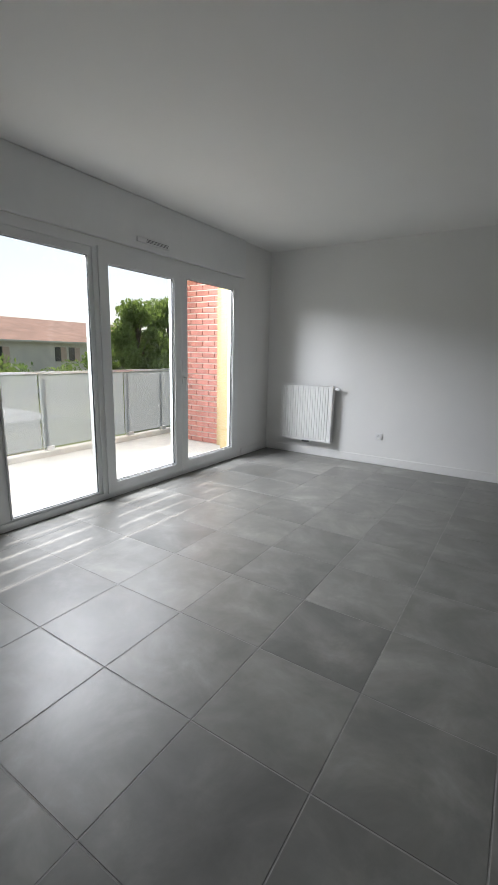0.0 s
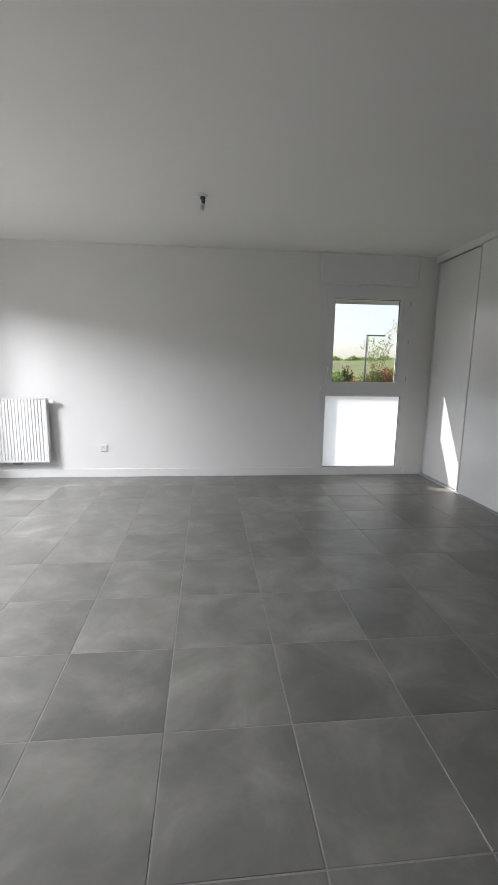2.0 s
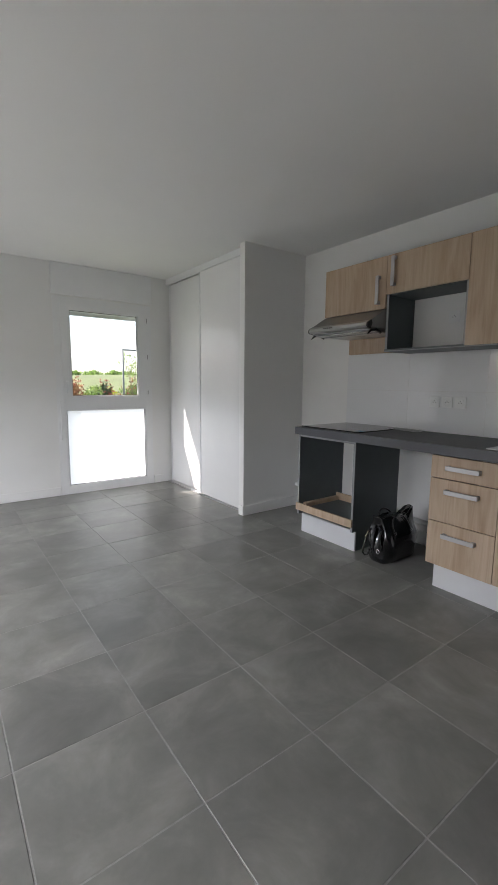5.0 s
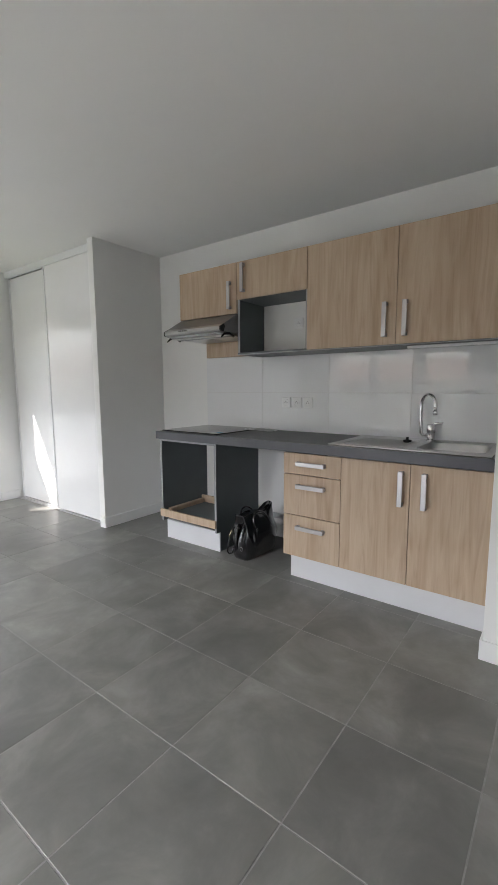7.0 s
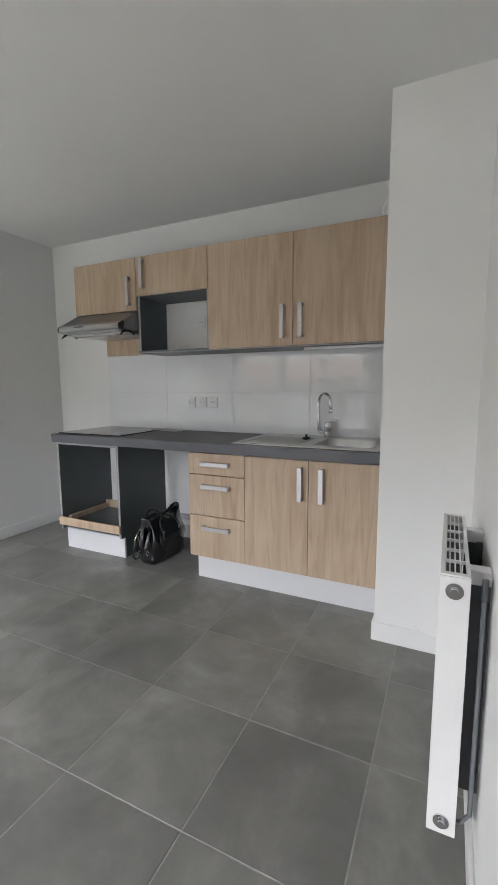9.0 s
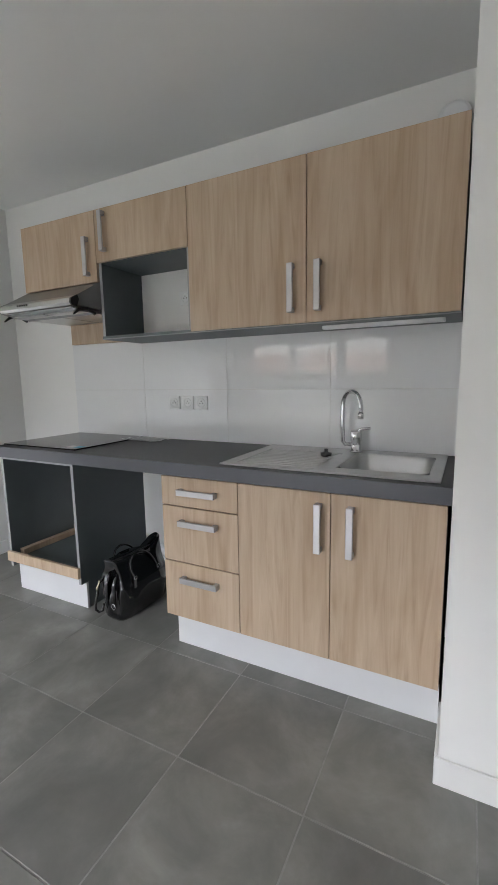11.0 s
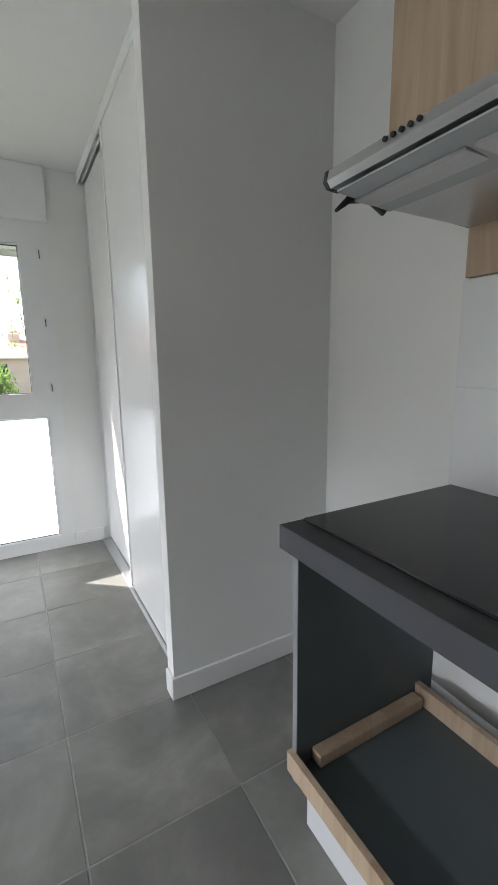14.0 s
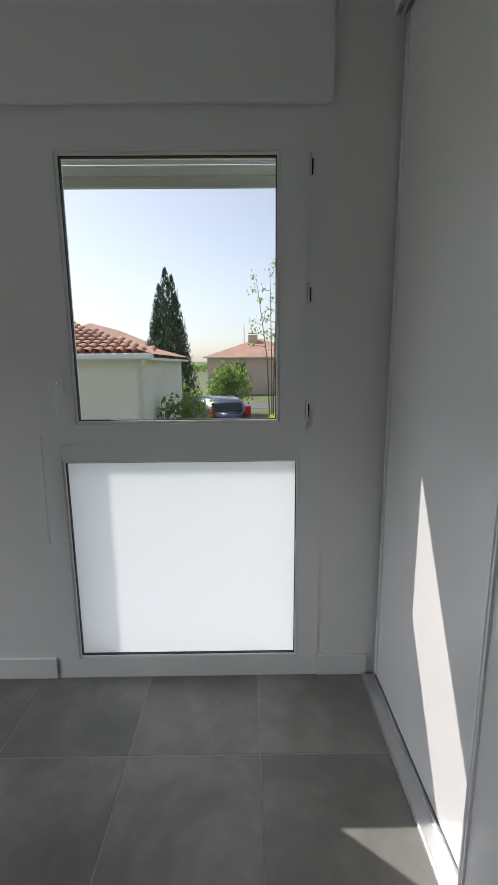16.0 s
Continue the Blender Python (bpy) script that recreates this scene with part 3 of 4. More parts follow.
def bar_handle(parent, x, y0, y1, z0, z1):
    """Flat metal bar on two feet, proud of a front at x."""
    bm = bmesh.new()
    if y1 - y0 > z1 - z0:
        add_box(bm, (x - 0.034, y0, z0), (x - 0.024, y1, z1), 0.002)
        for y in (y0, y1 - 0.022):
            add_box(bm, (x - 0.025, y, z0 + 0.001), (x, y + 0.022, z1 - 0.001), 0.002)
    else:
        add_box(bm, (x - 0.034, y0, z0), (x - 0.024, y1, z1), 0.002)
        for z in (z0, z1 - 0.022):
            add_box(bm, (x - 0.025, y0 + 0.001, z), (x, y1 - 0.001, z + 0.022), 0.002)
    return mesh_object("handle", bm, HANDLE, parent)


def front(parent, name, x, y0, y1, z0, z1):
    """An oak front with a handle as its child is built in place; returns the front."""
    return box(name, (x, y0 + 0.0015, z0 + 0.0015), (x + 0.018, y1 - 0.0015, z1 - 0.0015), OAK, parent, 0.0012, 1)


ov = thing("oven_housing", (3.2, 2.24, 0), "empty anthracite oven housing with oak rail and white plinth", "cabinet")
box("side_panel", (2.921, KY1 - 0.018, 0.155), (3.46, KY1, 0.838), CARCASS, ov)
box("side_panel", (2.921, 1.943, 0.155), (3.46, 1.961, 0.838), CARCASS, ov)
boxes("edging", [((2.9185, KY1 - 0.018, 0.155), (2.9208, KY1, 0.838)), ((2.9185, 1.943, 0.155), (2.9208, 1.961, 0.838)), ((2.921, 1.962, 0.82), (2.98, KY1 - 0.019, 0.837))], CARCASS_EDGE, ov)
box("bottom_shelf", (2.921, 1.962, 0.195), (3.42, KY1 - 0.019, 0.213), CARCASS, ov)
box("back_rail", (3.38, 1.962, 0.214), (3.40, KY1 - 0.019, 0.275), OAK, ov)
box("side_batten", (2.97, 2.485, 0.214), (3.37, 2.523, 0.25), OAK, ov, 0.003)
box("front_rail", (FX, 1.943, 0.195), (FX + 0.018, KY1, 0.255), OAK, ov, 0.0015)
boxes("plinth", [((2.955, 1.946, 0.0), (2.970, KY1 - 0.02, 0.155))], PLINTH, ov, 0.001)
boxes("plinth_return", [((2.971, 1.946, 0.0), (3.46, 1.961, 0.1545))], CARCASS, ov)

dr = thing("drawer_unit", (3.2, 1.143, 0), "oak drawer unit with three drawers and metal bar handles", "cabinet")
boxes("body", [((2.92, 1.325, 0.155), (3.50, 1.343, 0.838)), ((2.92, 0.944, 0.155), (3.50, 0.962, 0.838)), ((2.92, 0.963, 0.155), (3.50, 1.324, 0.173))], CARCASS, dr)
for z0, z1, hz in ((0.152, 0.428, 0.367), (0.430, 0.695, 0.638), (0.697, 0.834, 0.782)):
    fr = front(dr, "drawer", FX, 0.943, 1.343, z0, z1)
    bar_handle(fr, FX, 1.042, 1.238, hz - 0.027, hz)
sk = thing("sink_cabinet", (3.2, 0.543, 0), "oak two-door sink cabinet with metal bar handles", "cabinet")
boxes("body", [((2.92, 0.925, 0.155), (3.50, 0.942, 0.70)), ((2.92, 0.144, 0.155), (3.50, 0.162, 0.838)), ((2.92, 0.163, 0.155), (3.50, 0.924, 0.173)), ((2.925, 0.163, 0.80), (2.94, 0.924, 0.838))], CARCASS, sk)
for y0, y1, hy in ((0.543, 0.943, 0.588), (0.143, 0.543, 0.465)):
    fr = front(sk, "door", FX, y0, y1, 0.152, 0.834)
    bar_handle(fr, FX, hy - 0.0135, hy + 0.0135, 0.598, 0.793)
kick = thing("plinth", (2.95, 0.7, 0), "white plinth board under the kitchen units", "plinth")
box("board", (2.930, 0.142, 0.0), (2.945, 1.300, 0.150), PLINTH, kick, 0.001)
box("return_board", (2.946, 1.286, 0.0), (3.45, 1.300, 0.150), CARCASS_EDGE, kick)

BX0, BX1, BY0, BY1 = 3.03, 3.40, 0.215, 0.560
wt = thing("worktop", (3.2, 1.35, 0.86), "charcoal laminate worktop along the kitchen wall", "worktop")
boxes("slab", [((2.885, BY1, 0.840), (XR, 2.552, 0.900)), ((2.885, 0.130, 0.840), (XR, BY0, 0.900)), ((2.885, BY0, 0.840), (BX0, BY1, 0.900)), ((BX1, BY0, 0.840), (XR, BY1, 0.900))], WORKTOP, wt)
box("front_edging", (2.8825, 0.130, 0.8405), (2.8848, 2.552, 0.8995), plain("slate_grey_edging", (0.085, 0.088, 0.10), 0.4), wt)


def make_sink():
    """Pressed steel sink: rim, ribbed drainer and a rounded bowl."""
    e = thing("sink", (3.2, 0.61, 0.9), "stainless steel sink with ribbed drainer, set in the worktop", "sink")
    x0, x1, y0, y1, z = 2.932, 3.482, 0.175, 1.040, 0.901
    bm = bmesh.new()
    for lo, hi in (((x0, y0, z), (x1, BY0, z + 0.005)), ((x0, BY0, z), (BX0, BY1, z + 0.005)), ((BX1, BY0, z), (x1, BY1, z + 0.005)),
                   ((x0, BY1, z), (x0 + 0.05, y1, z + 0.005)), ((x1 - 0.12, BY1, z), (x1, y1, z + 0.005)), ((x0 + 0.05, BY1, z), (x1 - 0.12, 0.62, z + 0.005)),
                   ((x0 + 0.05, y1 - 0.05, z), (x1 - 0.12, y1, z + 0.005)), ((x0 + 0.05, 0.62, z), (x1 - 0.12, y1 - 0.05, z + 0.002))):
        add_box(bm, lo, hi)
    for lo, hi in (((x0 - 0.004, y0 - 0.004, z), (x0, y1 + 0.004, z + 0.007)), ((x1, y0 - 0.004, z), (x1 + 0.004, y1 + 0.004, z + 0.007)), ((x0, y1, z), (x1, y1 + 0.004, z + 0.007)), ((x0, y0 - 0.004, z), (x1, y0, z + 0.007))):
        add_box(bm, lo, hi, 0.0015)
    mesh_object("rim", bm, STEEL, e)
    bm = bmesh.new()
    for k in range(10):
        x = x0 + 0.072 + k * 0.036
        add_tube(bm, [(x, 0.635, z + 0.002), (x, 0.65, z + 0.001), (x, y1 - 0.075, z + 0.001), (x, y1 - 0.06, z + 0.002)], [0.001, 0.0065, 0.0065, 0.001], 10)
    mesh_object("drainer_rib", bm, STEEL, e)
    bm = bmesh.new()
    rings = []
    for inset, depth, rad in ((0, 0.906, 0.05), (0.006, 0.895, 0.055), (0.014, 0.80, 0.06), (0.03, 0.765, 0.07), (0.07, 0.752, 0.06), (0.15, 0.748, 0.02)):
        r = []
        for cx, cy, a0 in ((BX1 - inset, BY1 - inset, 0), (BX0 + inset, BY1 - inset, 90), (BX0 + inset, BY0 + inset, 180), (BX1 - inset, BY0 + inset, 270)):
            sx, sy = (1 if a0 in (0, 270) else -1), (1 if a0 in (0, 90) else -1)
            for k in range(6):
                a = radians(a0 + 18 * k)
                r.append(bm.verts.new((cx - sx * rad + rad * math.cos(a), cy - sy * rad + rad * math.sin(a), depth)))
        rings.append(r)
    for a, b in zip(rings, rings[1:]):
        for k in range(24):
            bm.faces.new((a[k], a[(k + 1) % 24], b[(k + 1) % 24], b[k])).smooth = True
    bm.faces.new(rings[-1])
    mesh_object("bowl", bm, STEEL, e)
    tube("drain", [(3.215, 0.39, 0.749), (3.215, 0.39, 0.752)], 0.04, CHROME, e, 20)
    return e


make_sink()


def make_tap():
    e = thing("tap", (3.425, 0.575, 0.906), "chrome swan-neck kitchen mixer tap", "tap")
    cx, cy, z = 3.425, 0.575, 0.906
    bm = bmesh.new()
    add_tube(bm, [(cx, cy, z), (cx, cy, z + 0.008), (cx, cy, z + 0.010), (cx, cy, z + 0.05), (cx, cy, z + 0.055), (cx, cy, z + 0.10), (cx, cy, z + 0.105)], [0.030, 0.030, 0.024, 0.024, 0.027, 0.027, 0.022], 20)
    mesh_object("body", bm, CHROME, e)
    pts = [(cx, cy + 0.02, z + 0.035), (cx - 0.002, cy + 0.05, z + 0.035), (cx - 0.004, cy + 0.062, z + 0.05), (cx - 0.006, cy + 0.064, z + 0.12), (cx - 0.008, cy + 0.064, z + 0.22)]
    for k in range(1, 10):
        a = math.pi * k / 9
        pts.append((cx - 0.010 - 0.065 * (1 - math.cos(a)) * 0.75, cy + 0.064 - 0.075 * (1 - math.cos(a)) * 0.72, z + 0.225 + 0.068 * math.sin(a)))
    x, y, zz = pts[-1]
    pts += [(x, y, zz - 0.03)]
    tube("spout", pts, 0.0105, CHROME, e, 14)
    tube("aerator", [(x, y, zz - 0.028), (x, y, zz - 0.055)], 0.014, CHROME, e, 14)
    bm = bmesh.new()
    add_tube(bm, [(cx, cy - 0.01, z + 0.10), (cx, cy - 0.025, z + 0.112), (cx - 0.01, cy - 0.07, z + 0.118)], [0.009, 0.008, 0.006], 10)
    mesh_object("lever", bm, CHROME, e)


make_tap()
plug = thing("sink_plug", (3.27, 0.675, 0.905), "black rubber sink plug lying on the drainer", "sink plug")
bm = bmesh.new()
add_tube(bm, [(3.27, 0.675, 0.905), (3.27, 0.675, 0.920), (3.27, 0.675, 0.922), (3.27, 0.675, 0.934), (3.27, 0.675, 0.938)], [0.024, 0.026, 0.009, 0.007, 0.011], 18)
mesh_object("stopper", bm, BLACK, plug)

hob = thing("hob", (3.23, 2.24, 0.9), "black ceramic glass hob lying on the worktop, sticker on a corner", "hob")
box("glass", (2.945, 1.945, 0.9008), (3.505, 2.541, 0.908), HOB, hob, 0.002)
box("sticker", (2.953, 1.956, 0.9082), (3.035, 2.062, 0.9088), PAPER, hob)
box("sticker_print", (2.985, 1.9565, 0.9089), (3.0345, 2.010, 0.9093), BLUE, hob)

bm = bmesh.new()
random.seed(4)
for j in range(9):
    for i in range(13):
        x, y = 3.32 + 0.165 * j / 8, 1.735 + 0.27 * i / 12
        bm.verts.new((x + 0.05 * (i / 12 - 0.5), y - 0.03 * (j / 8), 0.9055 + 0.010 * abs(noise.noise(Vector((x * 22, y * 22, 3)))) + (0.006 if j in (0, 8) else 0.0)))
bm.verts.ensure_lookup_table()
for j in range(8):
    for i in range(12):
        bm.faces.new([bm.verts[j * 13 + i], bm.verts[j * 13 + i + 1], bm.verts[(j + 1) * 13 + i + 1], bm.verts[(j + 1) * 13 + i]]).smooth = True
bmesh.ops.solidify(bm, geom=list(bm.faces), thickness=0.004)
bagp = thing("plastic_sleeve", (3.4, 1.85, 0.9), "crumpled clear plastic sleeve with papers on the worktop", "plastic sleeve")
mesh_object("sleeve", bm, POLY, bagp)

# wall tiles behind the worktop
splash = structure(box("wall_splashback", (XR - 0.0102, 0.128, 0.90), (XR + 0.001, 2.552, 1.508), WHITEGROUT), "glossy white wall tiles between worktop and wall units")

# wall units
u1 = thing("wall_cabinet", (3.35, 2.243, 1.8), "oak wall cabinet above the cooker hood", "cabinet", "wall cabinets")
box("body", (UX + 0.019, 1.944, 1.803), (XR, 2.542, 2.168), CARCASS, u1)
fr = front(u1, "door", UX, 1.943, 2.543, 1.80, 2.17)
bar_handle(fr, UX, 1.990, 2.017, 1.835, 2.037)
u2 = thing("wall_cabinet", (3.35, 1.643, 1.5), "oak wall cabinet with an open anthracite microwave niche", "cabinet", "wall cabinets")
boxes("body", [((UX + 0.019, 1.925, 1.51), (XR, 1.942, 2.168)), ((UX + 0.019, 1.344, 1.51), (XR, 1.361, 2.168)), ((UX + 0.019, 1.362, 1.895), (XR, 1.924, 1.913)), ((UX + 0.019, 1.362, 2.15), (XR, 1.924, 2.168))], CARCASS, u2)
for y in (1.925, 1.344):
    box("edging", (UX + 0.0165, y, 1.51), (UX + 0.0188, y + 0.017, 1.90), CARCASS_EDGE, u2)
fr = front(u2, "door", UX, 1.343, 1.943, 1.897, 2.17)
bar_handle(fr, UX, 1.862, 1.889, 1.945, 2.148)
u3 = thing("wall_cabinet", (3.35, 0.743, 1.5), "oak two-door wall cabinet with metal bar handles", "cabinet", "wall cabinets")
box("body", (UX + 0.019, 0.144, 1.512), (XR, 1.342, 2.168), CARCASS, u3)
for y0, y1, hy in ((0.743, 1.343, 0.808), (0.143, 0.743, 0.688)):
    fr = front(u3, "door", UX, y0, y1, 1.498, 2.17)
    bar_handle(fr, UX, hy - 0.0135, hy + 0.0135, 1.543, 1.746)
under = thing("base_board", (3.35, 1.0, 1.49), "grey board under the wall cabinets", "board")
box("board", (UX + 0.012, 0.143, 1.492), (XR, 1.943, 1.5095), CARCASS, under)
box("board_edge", (UX + 0.0095, 0.143, 1.492), (UX + 0.0118, 1.943, 1.497), CARCASS_EDGE, under)
led = thing("light_strip", (3.3, 0.45, 1.475), "slim grey lamp strip under the wall cabinet, off", "lamp strip")
box("bar", (3.27, 0.20, 1.476), (3.31, 0.70, 1.4915), PVC, led, 0.003)
wp = thing("oak_back_panel", (3.5, 2.24, 1.5), "oak panel on the wall below the cooker hood", "panel")
box("panel", (3.492, 1.944, 1.510), (XR, 2.536, 1.80), OAK, wp, 0.001)


def make_hood():
    e = thing("cooker_hood", (3.25, 2.243, 1.64), "stainless steel visor cooker hood with black end caps", "cooker hood")
    y0, y1 = 1.947, 2.539
    side = [(3.000, 1.655), (2.990, 1.668), (2.995, 1.690), (3.012, 1.700), (3.185, 1.797), (3.49, 1.797), (3.49, 1.635)]
    bm = bmesh.new()
    extrude_profile(bm, side[:4] + [(3.03, 1.709), (3.03, 1.655)], "y", y0 + 0.01, y1 - 0.01)
    mesh_object("visor", bm, STEEL, e)
    bm = bmesh.new()
    extrude_profile(bm, [(3.031, 1.66), (3.031, 1.709), (3.185, 1.797), (3.49, 1.797), (3.49, 1.64)], "y", y0, y1)
    mesh_object("casing", bm, plain("dark_steel", (0.30, 0.30, 0.29), 0.38, 0.8, stretch=(0.2, 1, 1)), e)
    for a, b in ((y0 - 0.002, y0 + 0.009), (y1 - 0.009, y1 + 0.002)):
        bm = bmesh.new()
        extrude_profile(bm, [(p[0] - 0.001, p[1]) for p in side[:4]] + [(3.035, 1.712), (3.045, 1.69), (3.03, 1.653)], "y", a, b)
        mesh_object("end_cap", bm, BLACK, e)
    boxes("grease_filter", [((3.06, y0 + 0.02, 1.634), (3.47, 2.236, 1.640)), ((3.06, 2.250, 1.634), (3.47, y1 - 0.02, 1.640))], STEEL, e, 0.001)
    bm = bmesh.new()
    extrude_profile(bm, [(3.01, 1.646), (3.17, 1.630), (3.17, 1.633), (3.01, 1.650)], "y", y0 + 0.02, y1 - 0.02)
    mesh_object("visor_glass", bm, plain("smoked_visor", (0.45, 0.47, 0.47), 0.2), e)
    for y in (y0 + 0.012, y1 - 0.012):
        bm = bmesh.new()
        add_tube(bm, [(3.015, y, 1.612), (3.05, y, 1.640), (3.11, y, 1.650), (3.16, y, 1.630)], [0.004, 0.009, 0.008, 0.010], 8)
        mesh_object("visor_arm", bm, BLACK, e)
    bm = bmesh.new()
    for k in range(5):
        y = 2.29 + k * 0.019
        add_tube(bm, [(2.997, y, 1.683), (2.988, y, 1.683)], 0.005, 8)
    mesh_object("button", bm, BLACK, e)


make_hood()
for y in (1.700, 1.602, 1.504):
    socket((XR - 0.012, y, 1.127), "-x", group="worktop sockets")
socket((XR, 1.60, 1.735), "-x")
socket((XR, 1.415, 0.46), "-x")
tube_low = thing("waste_pipe", (3.46, 2.2, 0.27), "white plastic waste pipe along the kitchen wall", "pipe")
tube("pipe", [(3.475, 1.35, 0.185), (3.475, 2.0, 0.195), (3.475, 3.06, 0.225)], 0.022, PVC, tube_low, 14)
bm = bmesh.new()
add_tube(bm, [(3.475, 3.03, 0.225), (3.475, 3.09, 0.226), (3.475, 3.149, 0.226)], 0.027, 14)
mesh_object("elbow", bm, PVC, tube_low)
ext = thing("extract_vent", (3.51, 0.23, 2.30), "white round extractor vent high on the wall", "vent")
bm = bmesh.new()
add_tube(bm, [(XR, 0.215, 2.31), (XR - 0.03, 0.215, 2.31), (XR - 0.045, 0.215, 2.31)], [0.07, 0.065, 0.05], 20)
mesh_object("cover", bm, PVC, ext)


# ---- black handbag under the worktop ----
def make_bag():
    """Slouching tote: boxy base, sides that lean in to a zipped top, creased skin, two hoop handles, side straps."""
    e = thing("handbag", (3.10, 1.72, 0), "black patent leather handbag with two handles, on the floor", "handbag")
    m = pose(3.11, 1.725, 0, 0, 0, -3)
    L, W, H = 0.39, 0.185, 0.325
    n, rows = 56, 22
    bm = bmesh.new()
    rings = []
    for i in range(rows + 1):
        v = i / rows
        h = H * v
        kx = 0.93 + 0.07 * math.sin(math.pi * min(1, v * 1.3)) + 0.03 * v
        ky = (0.86 + 0.22 * math.sin(math.pi * min(1.0, v * 1.15))) * (1 - 0.48 * v ** 3)
        if i == 0:
            kx, ky = kx - 0.03, ky - 0.06
        ring_ = []
        for k in range(n):
            a = 2 * math.pi * k / n
            cx, sy = math.cos(a), math.sin(a)
            x = math.copysign(abs(cx) ** 0.38, cx) * L / 2 * kx
            y = math.copysign(abs(sy) ** 0.48, sy) * W / 2 * ky
            fold = noise.noise(Vector((x * 11, y * 17, h * 7))) * 0.020 + noise.noise(Vector((x * 34, y * 30, h * 15 + 4))) * 0.007
            pinch = -0.022 * math.exp(-((v - 0.62) / 0.2) ** 2) * abs(cx) ** 6
            grow = min(1.0, v * 5)
            sag = 0.026 * noise.noise(Vector((x * 8, y * 4, 9))) * v * v + 0.018 * v * (abs(cx) ** 3)
            ring_.append(bm.verts.new(m @ Vector((x + (fold + pinch) * grow * cx, y + fold * grow * sy, max(0.0, h + sag)))))
        rings.append(ring_)
    for ra, rb in zip(rings, rings[1:]):
        for k in range(n):
            bm.faces.new((ra[k], ra[(k + 1) % n], rb[(k + 1) % n], rb[k])).smooth = True
    bm.faces.new(rings[0])
    lid = []
    for k in range(n):
        p = m.inverted() @ rings[-1][k].co
        lid.append(bm.verts.new(m @ Vector((p.x * 0.94, p.y * 0.25, p.z - 0.014))))
    for k in range(n):
        bm.faces.new((rings[-1][k], rings[-1][(k + 1) % n], lid[(k + 1) % n], lid[k])).smooth = True
    bm.faces.new(lid)
    mesh_object("body", bm, PATENT, e)
    for s, lean, tall in ((-1, 0.018, 0.088), (1, 0.055, 0.10)):
        pts = []
        for k in range(17):
            a = math.pi * k / 16
            up = math.sin(a) ** 0.75
            pts.append(m @ Vector((0.088 * math.cos(a) - 0.03 * up, s * (0.082 - 0.028 * min(1, up * 1.4) + lean * 0.6 * max(0.0, up - 0.4)), 0.215 + (tall + 0.035) * up)))
        tube("handle", pts, 0.0062, PATENT, e, 10)
        for x in (-0.088, 0.088):
            bm = bmesh.new()
            add_box(bm, (x - 0.011, s * 0.083 - 0.005, 0.135), (x + 0.011, s * 0.083 + 0.005, 0.212), 0.003, 2, m=m)
            mesh_object("handle_tab", bm, PATENT, e)
            ring_pts = [m @ Vector((x + 0.010 * math.cos(q * 0.628), s * 0.089, 0.217 + 0.010 * math.sin(q * 0.628))) for q in range(11)]
            tube("ring", ring_pts, 0.0022, CHROME, e, 6)
    tube("zip", [m @ Vector((-0.165, 0.0, H - 0.006)), m @ Vector((-0.05, 0.004, H - 0.012)), m @ Vector((0.06, -0.003, H - 0.012)), m @ Vector((0.165, 0.0, H - 0.004))], 0.005, GASKET, e, 8)
    tube("strap", [m @ Vector(p) for p in ((-0.185, 0.045, 0.235), (-0.207, 0.058, 0.205), (-0.213, 0.066, 0.15), (-0.222, 0.078, 0.09), (-0.215, 0.088, 0.050), (-0.200, 0.082, 0.030), (-0.192, 0.060, 0.042), (-0.196, 0.045, 0.085))], 0.0065, PATENT, e, 8)
    tube("clasp", [m @ Vector(p) for p in ((-0.207, 0.052, 0.222), (-0.214, 0.060, 0.190), (-0.216, 0.064, 0.182), (-0.217, 0.066, 0.168))], [0.006, 0.0035, 0.007, 0.006], BRASS, e, 10)
    for y in (-0.040, 0.012):
        bm = bmesh.new()
        add_tube(bm, [m @ Vector(p) for p in ((-0.170, y, 0.255), (-0.197, y, 0.205), (-0.200, y, 0.14), (-0.198, y, 0.085))], [0.010, 0.011, 0.010, 0.008], 10)
        mesh_object("side_strap", bm, PATENT, e)
    bk = [m @ Vector((-0.207, -0.040 + 0.013 * math.cos(q * 0.785), 0.095 + 0.016 * math.sin(q * 0.785))) for q in range(9)]
    tube("buckle", bk, 0.0025, CHROME, e, 6)


make_bag()

# ---- terrace ----
BXO = -4.22
terrace = structure(box("terrace_floor", (BXO, -1.0, -0.30), (XL - TH, 5.3, -0.03), CONCRETE), "pale sunlit terrace floor")
structure(box("terrace_sill", (XL - TH - 0.03, SY0, -0.30), (XL - 0.067, SY1, -0.02), CONCRETE), "pale door sill")
kerb = structure(boxes("terrace_kerb", [((BXO - 0.12, -1.0, -0.30), (BXO, 5.42, 0.04)), ((BXO, 5.3, -0.30), (-3.95, 5.42, 0.04))], CONCRETE, bevel=0.01), "low concrete kerb of the terrace")
rail = thing("terrace_railing", (BXO, 2.5, 0.04), "frosted smoked glass railing with metal cap and clamps", "railing")
for k in range(5):
    y0 = -0.95 + 1.27 * k
    box("glass_panel", (BXO - 0.066, y0, 0.075), (BXO - 0.058, y0 + 1.25, 0.955), RAILGLASS, rail)
box("glass_panel", (BXO + 0.0, 5.355, 0.075), (-3.97, 5.363, 0.955), RAILGLASS, rail)
boxes("cap_rail", [((BXO - 0.078, -1.0, 0.955), (BXO - 0.046, 5.378, 0.985)), ((BXO - 0.046, 5.343, 0.955), (-3.95, 5.378, 0.985))], ALU, rail, 0.003)
